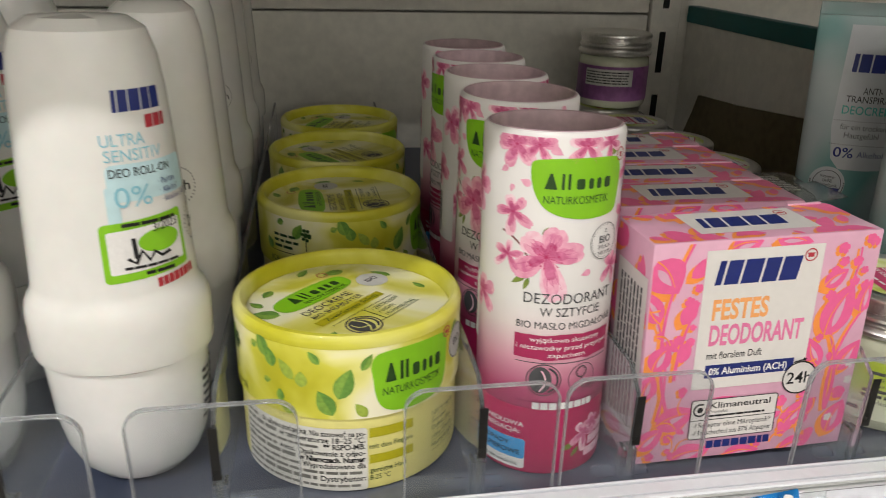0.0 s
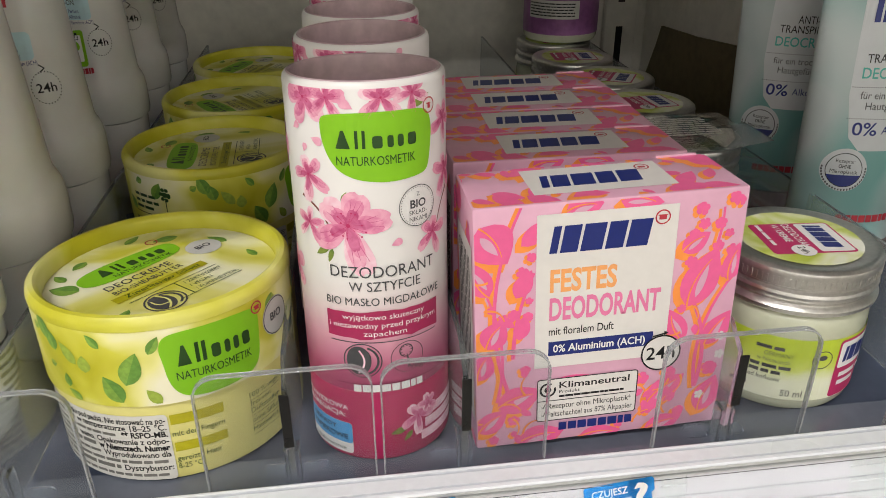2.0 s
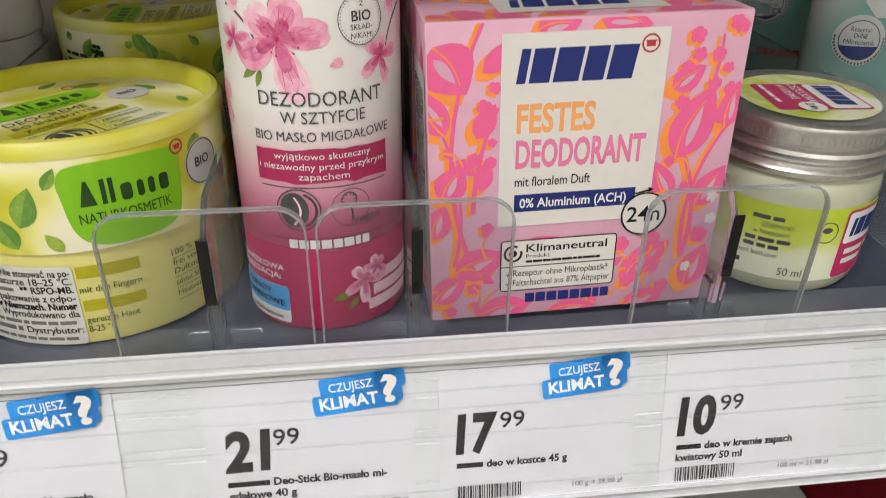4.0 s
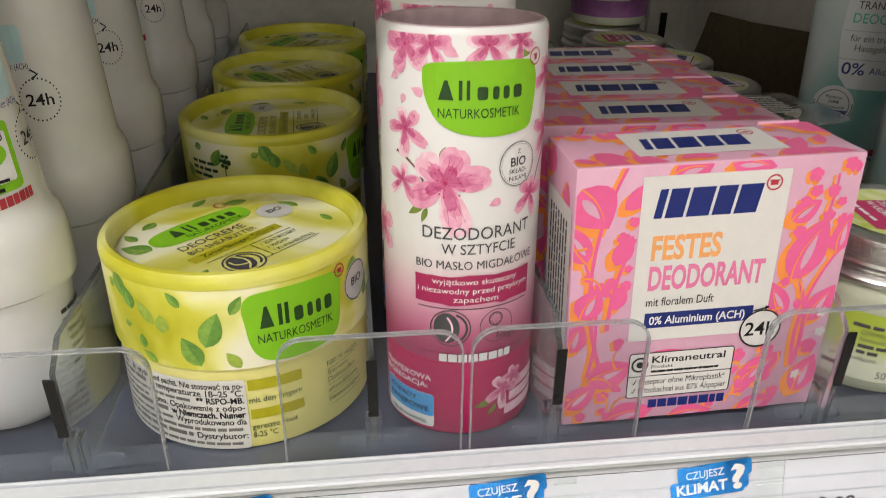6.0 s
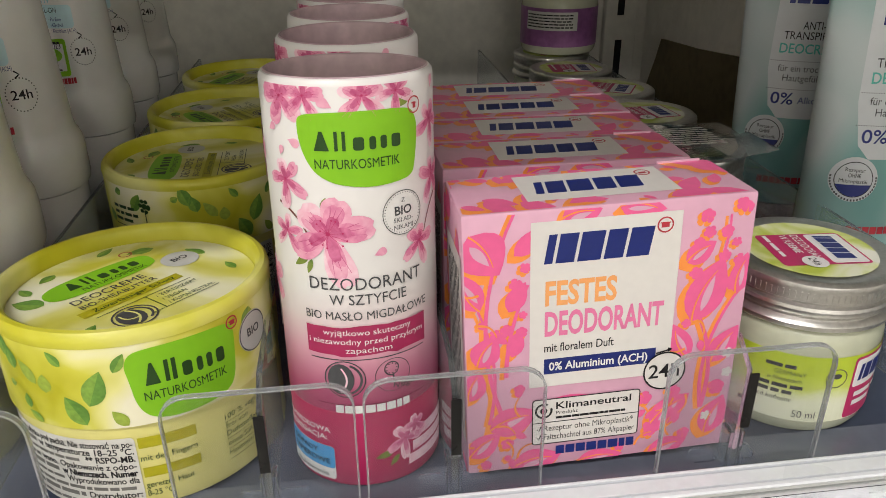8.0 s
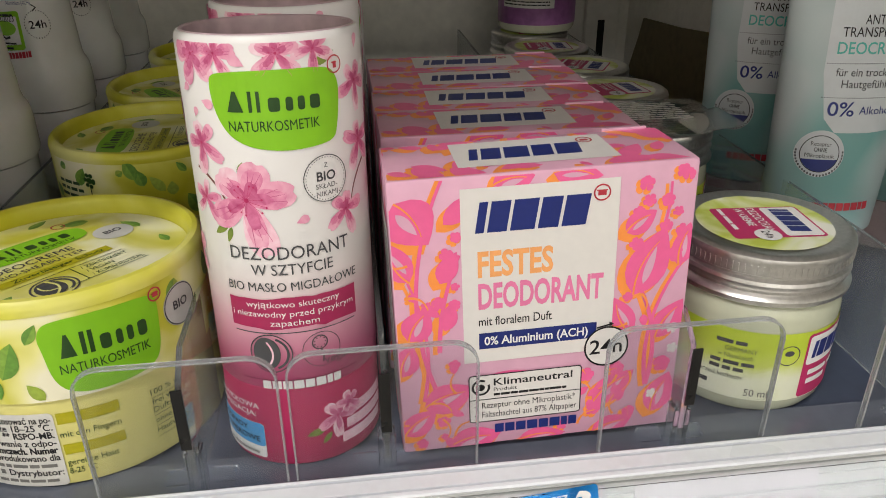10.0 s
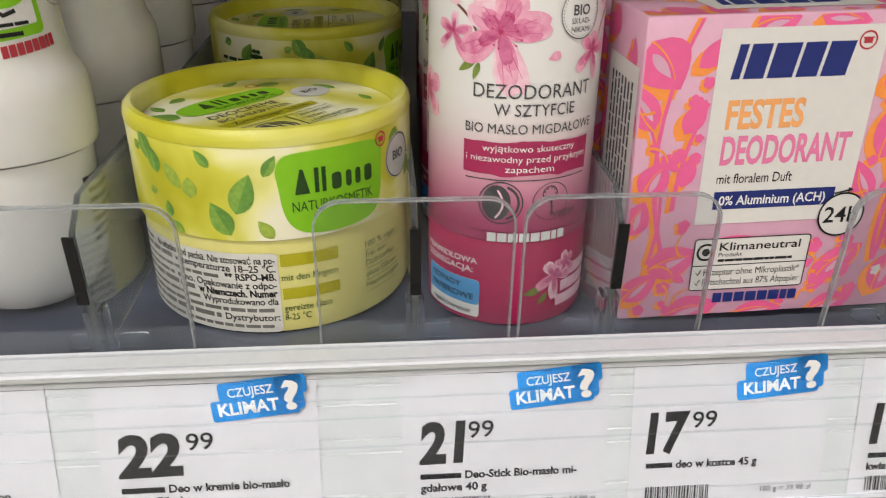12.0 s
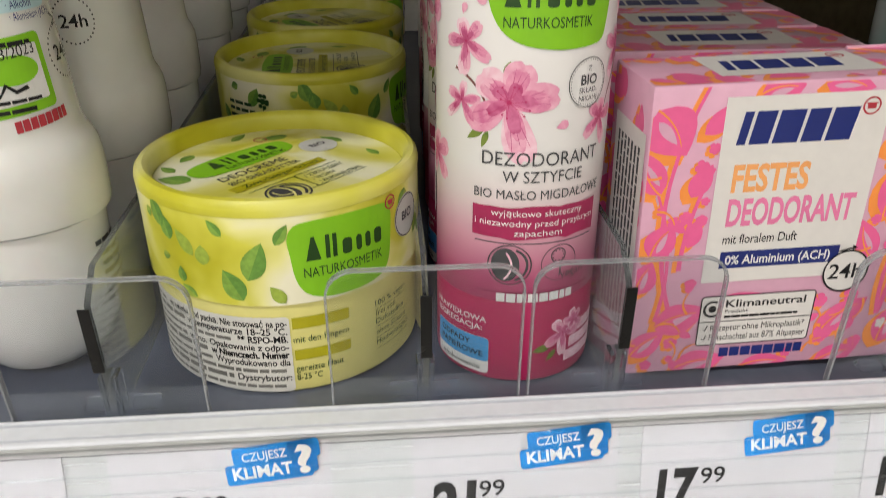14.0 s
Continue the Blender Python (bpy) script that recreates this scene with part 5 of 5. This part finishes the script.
        decal("lid_label", [disc(0, 0, 0.0185, 48)], M_JARTOP, j, tf, 0.0001, label="round green and white lid label")
        lo = flat((0, 0, 0.0497), (math.cos(radians(-64)), math.sin(radians(-64)), 0), (math.sin(radians(64)), math.cos(radians(64)), 0))
        decal("lid_field", [round_rect(-0.0095, -0.0125, 0.0110, 0.0135, 0.0015)], M_HEART, j, lo, 0.0002)
        decal("lid_field", [round_rect(-0.0088, 0.0022, 0.0103, 0.0128, 0.0010)], M_WHITE_INK, j, lo, 0.0003)
        brand(marks(-0.0075, 0.0045, 0.0150, 0.0056, 5, 0.1, 3, [0.42, .95, 1.2, 1.0, 1.2], "bbbbb"), M_NAVY, j, lo, 0.0004)
        decal("lid_text", words("DEZODORANT", -0.0085, -0.0020, 0.0026, 0.0175, bold=0.01) + words("W KREMIE", -0.0085, -0.0056, 0.0024, 0.0120, bold=0.01) + bars(-0.0085, -0.0105, 0.0140, 0.0012, 5), M_WHITE_INK, j, lo, 0.0004)
        decal("lid_seal", [disc(0.0095, -0.0030, 0.0036)], M_WHITE_INK, j, lo, 0.0005)
        decal("lid_seal_text", words("24h", 0.0095, -0.0042, 0.0024, 0.0046, "C"), M_TEXT, j, lo, 0.0006)
    return j


green_jar, purple_jar = jar(), jar(True)
green_jar.matrix_world = pose(0.2090, 0.2262, Z0, 0, 0, -30)
for x, y, z, a in ((0.2150, 0.3270, 0, 10), (0.2165, 0.3760, 0, -20), (0.2160, 0.4260, 0, -55), (0.2100, 0.4760, 0, -30), (0.2120, 0.5270, 0, -10)):
    copy_thing(green_jar, pose(x, y, Z0 + z, 0, 0, a))
purple_jar.matrix_world = pose(0.2160, 0.5280, Z0 + 0.0502, 0, 0, -8)
film = thing("plastic_film", "crumpled clear film with grey small print over a jar lid", "plastic film")
bm = bmesh.new()
n = 10
grid = [[bm.verts.new((0.2150 + 0.0275 * (2 * i / n - 1), 0.3270 + 0.0245 * (2 * k / n - 1), Z0 + 0.0506 + 0.0016 * noise.noise(Vector((i * 0.7, k * 0.7, 3))) ** 2 + (0.0030 * max(0, i - 7) / 3 if k < 6 else 0))) for i in range(n + 1)] for k in range(n + 1)]
for k in range(n):
    for i in range(n):
        bm.faces.new((grid[k][i], grid[k][i + 1], grid[k + 1][i + 1], grid[k + 1][i]))
bmesh.ops.solidify(bm, geom=bm.faces[:], thickness=0.0001)
part("film", bm, M_COVER, film, smooth=True)
decal("small_print", [q for i in range(9) for q in bars(-0.014, -0.013 + 0.0026 * i, 0.026, 0.0014, 80 + i, 0.2)], M_GREY_PACK, film, flat((0.2150, 0.3270, Z0 + 0.0535), (1, 0, 0), (0, 1, 0)), 0.0001)


# ---- roll-on bottles ----
BOTTLE = [(0.0001, 0.0004), (0.0085, 0.0006), (0.0135, 0.0020), (0.0175, 0.0065), (0.0205, 0.0140), (0.0222, 0.0240), (0.0229, 0.0400), (0.0231, 0.0428)]
UPPER = [(0.0231, 0.0432), (0.0247, 0.0437), (0.0252, 0.0455), (0.0253, 0.0530), (0.0253, 0.0568), (0.0249, 0.0598), (0.0240, 0.0620), (0.0229, 0.0637), (0.0223, 0.0660), (0.0219, 0.0730), (0.0211, 0.0870), (0.0203, 0.1000), (0.0192, 0.1180), (0.0181, 0.1270), (0.0160, 0.1335), (0.0120, 0.1362), (0.0001, 0.1368)]
FLAT_Y = 0.80


def bottle_map(turn=0.0, lift=lambda v: v, spread=0.0200):
    """Lay a print on the bottle's oval front; u follows the outline round from its middle."""
    prof = BOTTLE + UPPER

    def at(u, v, d):
        v = lift(v)
        for (r0, z0), (r1, z1) in zip(prof, prof[1:]):
            if z0 <= v <= z1:
                r = r0 + (r1 - r0) * (v - z0) / max(z1 - z0, 1e-9)
                break
        else:
            r = prof[-1][0]
        a = radians(turn) + u / spread
        return Vector(((r + d) * math.sin(a), -(r * FLAT_Y + d) * math.cos(a), v))

    return at


def roll_on(printed_cap=True):
    b = thing("roll_on_bottle", "milky white roll-on deodorant bottle standing on its rounded cap", "deodorant bottle", "row of white roll-on bottles")
    part("cap", lathe(BOTTLE + [(0.0, 0.0429)], 72, 1.0, FLAT_Y), M_MILK_CAP, b, "white rounded cap", smooth=True)
    part("bottle", lathe([(0.0, 0.0431)] + UPPER, 72, 1.0, FLAT_Y), M_MILK, b, "milky plastic bottle", smooth=True)
    w, st = bottle_map(50.5, lambda v: 0.1145 + (v - 0.108) * 0.93, 0.0190), 0.002
    decal("blue_wash", [round_rect(-0.0118, 0.0835, 0.0125, 0.0940, 0.002), round_rect(-0.0125, 0.062, -0.0095, 0.088, 0.001)], M_PALE_BLUE, b, w, 0.00012, st, label="pale blue print")
    brand(marks(-0.0080, 0.1080, 0.0140, 0.0058, 5, 0.05, 3, [0.42, .95, 1.2, 1.0, 1.2], "bbbbb"), M_NAVY, b, w, 0.0002, st)
    brand(marks(0.0000, 0.1030, 0.0068, 0.0036, 3, 0.05, 2), M_RED, b, w, 0.0002, st)
    decal("product_line", words("ULTRA", -0.0120, 0.0990, 0.0034, 0.0110) + words("SENSITIV", -0.0115, 0.0948, 0.0034, 0.0150), M_BLUE_TEXT, b, w, 0.0002, st)
    decal("type_line", words("DEO ROLL-ON", -0.0110, 0.0905, 0.0025, 0.0165) , M_TEXT, b, w, 0.0003, st)
    decal("zero", words("0%", -0.0105, 0.0820, 0.0060, 0.0090), M_BLUE_TEXT, b, w, 0.0003, st)
    decal("free_list", words("· Parfüm", 0.0010, 0.0868, 0.0018, 0.0060) + words("· Alkohol", 0.0012, 0.0842, 0.0018, 0.0062) + words("· Aluminium (ACH)", 0.0014, 0.0816, 0.0018, 0.0115), M_NAVY, b, w, 0.0003, st)
    sl = 0.07
    seal = [(u, v + sl * u) for u, v in round_rect(-0.0150, 0.0610, 0.0068, 0.0785, 0.0014)]
    inner = [(u, v + sl * u) for u, v in round_rect(-0.0136, 0.0635, 0.0054, 0.0762, 0.0006)]
    decal("test_seal", [seal], M_LIME, b, w, 0.0002, st, label="green and white test seal")
    decal("test_seal_field", [inner], M_WHITE_INK, b, w, 0.0003, st)
    decal("test_seal_drop", [disc(-0.0012, 0.0712, 0.0056, 24, 0.0034)], M_LIME, b, w, 0.0004, st)
    zig = [(-0.0095, 0.0672), (-0.0078, 0.0655), (-0.0062, 0.0690), (-0.0046, 0.0658), (-0.0032, 0.0682), (-0.0015, 0.0664), (0.0010, 0.0672)]
    decal("test_seal_mark", stroke(zig, 0.0010) + stroke([(-0.0078, 0.0730), (-0.0076, 0.0670)], 0.0010), M_TEXT, b, w, 0.0005, st)
    decal("test_seal_date", words("3/2023", -0.0028, 0.0738, 0.0027, 0.0072, slope=sl) + bars(-0.0105, 0.0639, 0.0145, 0.0008, 3, 0.2) + bars(-0.0100, 0.0765, 0.0140, 0.0010, 6, 0.2) + bars(-0.0060, 0.0616, 0.0080, 0.0010, 8, 0.2), M_TEXT, b, w, 0.0005, st)
    brand([[(u, v + 0.10 * u) for u, v in q] for q in marks(-0.0035, 0.0572, 0.0120, 0.0028, 8, 0, 5, None, "bbbbbbbb")], M_RED, b, w, 0.0002, st)
    ws = bottle_map(93)
    decal("day_ring", dots(0, 0.0815, 0.0058, 0.00028, 30) + stroke([(-0.0011, 0.0898), (0.0008, 0.0885), (-0.0011, 0.0872)], 0.0006), M_TEXT, b, ws, 0.0003, st)
    decal("day_text", words("24h", 0, 0.0799, 0.0034, 0.0078, "C", bold=0.01), M_TEXT, b, ws, 0.0003, st)
    wc = bottle_map(88)
    if printed_cap:
        decal("cap_print", [q for i in range(7) for q in bars(-0.006, 0.0185 + 0.0027 * i, 0.013, 0.0013, 60 + i, 0.2)], M_GREY_TEXT, b, wc, 0.0003, st)
    return b


bottle = roll_on()
BOTTLES = [(-0.0495, 0.2235, 0), (-0.0415, 0.2755, -76), (-0.0455, 0.3400, -64), (-0.0460, 0.4200, -68), (-0.0465, 0.4800, -66), (-0.0470, 0.5400, -60), (-0.1060, 0.2290, 40), (-0.1060, 0.2820, 10), (-0.1060, 0.3350, 10)]
bottle.matrix_world = pose(BOTTLES[0][0], BOTTLES[0][1], Z0)
plain = roll_on(False)
plain.matrix_world = pose(BOTTLES[1][0], BOTTLES[1][1], Z0, 0, 0, BOTTLES[1][2])
for x, y, a in BOTTLES[2:]:
    copy_thing(plain, pose(x, y, Z0, 0, 0, a))


# ---- cream tubes ----
def tube_section(z):
    t = max(0.0, min(1.0, (z - 0.022) / 0.106))
    return 0.0198 + 0.0052 * t, 0.0145 * (1 - t ** 1.3) + 0.0008


def tube_map():
    def at(u, v, d):
        v = 0.0508 + (v - 0.0610) * 0.93
        u = u * 0.88 + 0.0020
        rx, ry = tube_section(v)
        x = max(-0.97 * rx, min(0.97 * rx, u))
        return Vector((x, -ry * math.sqrt(1 - (x / rx) ** 2) - d, v))

    return at


def cream_tube():
    c = thing("cream_tube", "teal and white antiperspirant cream tube standing on its cap", "tube", "teal cream tubes")
    bm = bmesh.new()
    rings, n = [], 64
    zs = [0.0212, 0.0220, 0.0235] + [0.026 + 0.0055 * i for i in range(19)] + [0.1280]
    for z in zs:
        rx, ry = tube_section(z)
        k = 0.93 if z < 0.0215 else 1.0
        rings.append([bm.verts.new((k * rx * math.cos(2 * math.pi * i / n), k * ry * math.sin(2 * math.pi * i / n), z)) for i in range(n)])
    for a, b in zip(rings, rings[1:]):
        for i in range(n):
            bm.faces.new((a[i], a[(i + 1) % n], b[(i + 1) % n], b[i]))
    bm.faces.new(rings[0][::-1]), bm.faces.new(rings[-1])
    bmesh.ops.recalc_face_normals(bm, faces=bm.faces)
    part("tube_body", bm, M_TUBE, c, "soft teal and white tube", smooth=True)
    part("crimp", box_bm(-0.0251, -0.0008, 0.1281, 0.0251, 0.0008, 0.1340, 0.0003), M_TUBE, c, "flat crimped end")
    part("cap", lathe([(0, 0.0004), (0.0160, 0.0004), (0.0170, 0.0012), (0.0185, 0.0195), (0.0180, 0.0208), (0, 0.0209)], 64, 1.0, 0.8), M_TUBE_CAP, c, "rosy translucent flip cap", smooth=True)
    w, st = tube_map(), 0.002
    panel_ = [(-0.0125, 0.0740), (-0.0150, 0.0900), (-0.0148, 0.1100), (-0.0140, 0.1400), (0.0220, 0.1400), (0.0205, 0.0700), (0.0050, 0.0690), (-0.0080, 0.0690)]
    decal("name_panel", [panel_], M_TUBE_PANEL, c, w, 0.00015, st, label="white name panel")
    brand(marks(-0.0105, 0.1175, 0.0300, 0.0088, 5, 0.05, 3, [0.42, .95, 1.2, 1.0, 1.2], "bbbbb"), M_NAVY, c, w, 0.0003, st)
    decal("type_line", words("ANTI-", -0.0030, 0.1070, 0.0034, 0.0095) + words("TRANSPIRANT", -0.0105, 0.1028, 0.0034, 0.0270), M_TEXT, c, w, 0.0003, st)
    decal("name_line", words("DEOCREME", -0.0115, 0.0970, 0.0042, 0.0270, bold=0.01), M_TEAL_TEXT, c, w, 0.0003, st)
    decal("dotted_rule", [rect(-0.0145 + 0.0009 * i, z, -0.0141 + 0.0009 * i, z + 0.0003) for z in (0.0935, 0.0815) for i in range(38)], M_GREY_TEXT, c, w, 0.0003, st)
    decal("claim_line", words("für ein trockenes", -0.0108, 0.0893, 0.0029, 0.0260) + words("Hautgefühl", -0.0082, 0.0852, 0.0029, 0.0170), M_GREY_TEXT, c, w, 0.0003, st)
    decal("zero_line", words("0%", -0.0118, 0.0752, 0.0052, 0.0098, bold=0.01) + words("Alkohol", -0.0000, 0.0758, 0.0030, 0.0130), M_NAVY, c, w, 0.0003, st)
    cu, cz = -0.0118, 0.0610
    decal("seal", [disc(cu, cz, 0.0088)], M_TUBE_PANEL, c, w, 0.0003, st)
    decal("seal_ring", ring(cu, cz, 0.0070, 0.0003, 36), M_TEXT, c, w, 0.0004, st)
    decal("seal_water", [[(cu + 0.0067 * math.cos(radians(a)), cz + 0.0067 * math.sin(radians(a))) for a in range(200, 345, 12)]], M_NAVY, c, w, 0.0004, st)
    decal("seal_text", words("Rezeptur", cu, cz + 0.0030, 0.0016, 0.0072, "C") + words("OHNE", cu, cz + 0.0008, 0.0016, 0.0046, "C", bold=0.015) + words("Mikroplastik", cu, cz - 0.0014, 0.0016, 0.0104, "C"), M_TEXT, c, w, 0.0004, st)
    decal("seal_rim_print", [rect(cu + 0.0082 * math.cos(radians(a)) - 0.0003, cz + 0.0082 * math.sin(radians(a)) - 0.0004, cu + 0.0082 * math.cos(radians(a)) + 0.0003, cz + 0.0082 * math.sin(radians(a)) + 0.0004) for a in range(175, 368, 8)], M_GREY_TEXT, c, w, 0.0004, st)
    brand(marks(-0.0110, 0.0395, 0.0220, 0.0030, 8, 0, 5, None, "bbbbbbbb"), M_RED, c, w, 0.0003, st)
    return c


tube = cream_tube()
tube.matrix_world = pose(0.2655, 0.2850, Z0, 0, 0, -9)
for x, y, a in ((0.2650, 0.3380, -27), (0.3140, 0.2520, -25), (0.3160, 0.3060, -5)):
    copy_thing(tube, pose(x, y, Z0, 0, 0, a))


# ---- stock on the shelf below ----
def lower_pack(x, w, d, top, mat, name, label, sketch=None):
    p = thing(name, label, "carton", "packs on the lower shelf")
    part("body", box_bm(x + 0.0006, 0.2056, 0.6452, x + w - 0.0006, 0.205 + d - 0.0006, top - 0.0135, 0.002, 3), mat, p, smooth=True)
    part("lid", box_bm(x, 0.205, top - 0.013, x + w, 0.205 + d, top, 0.003, 3), mat, p, smooth=True)
    if sketch:
        decal("print", sketch, M_TEXT, p, flat((x, 0.205, top), (1, 0, 0), (0, 1, 0)), 0.0003)
    return p


# The two dark blocks only fill dark stretches beside the pale packs.
lower_pack(-0.083, 0.099, 0.10, 0.885, M_DARK_FILLER, "dark_filler_block", "dark grey block filling a dark stretch of the lower shelf")
lower_pack(0.0185, 0.0375, 0.11, 0.904, M_GREY_PACK, "white_carton", "white carton with a black mark on the lower shelf", [q for k in range(3) for q in ring(0.012 + 0.006 * k, 0.0085, 0.0034, 0.0012, 16)])
lower_pack(0.058, 0.076, 0.10, 0.870, M_DARK_FILLER, "dark_filler_block", "dark grey block filling a dark stretch of the lower shelf")
lower_pack(0.1365, 0.033, 0.09, 0.900, M_GREY_PACK, "white_carton", "plain white carton on the lower shelf")
lower_pack(0.1780, 0.065, 0.09, 0.904, M_GREY_PACK, "grey_carton", "pale grey carton with dark words on the lower shelf", words("go fresh", 0.014, 0.0075, 0.0042, 0.025, slope=-0.15) + words("48h", 0.006, 0.0080, 0.0030, 0.007, slope=-0.2) + [disc(0.031, 0.0165, 0.0090, 20, 0.0024)])
lower_pack(0.2450, 0.075, 0.09, 0.904, M_RED_PACK, "red_carton", "dark red carton on the lower shelf")
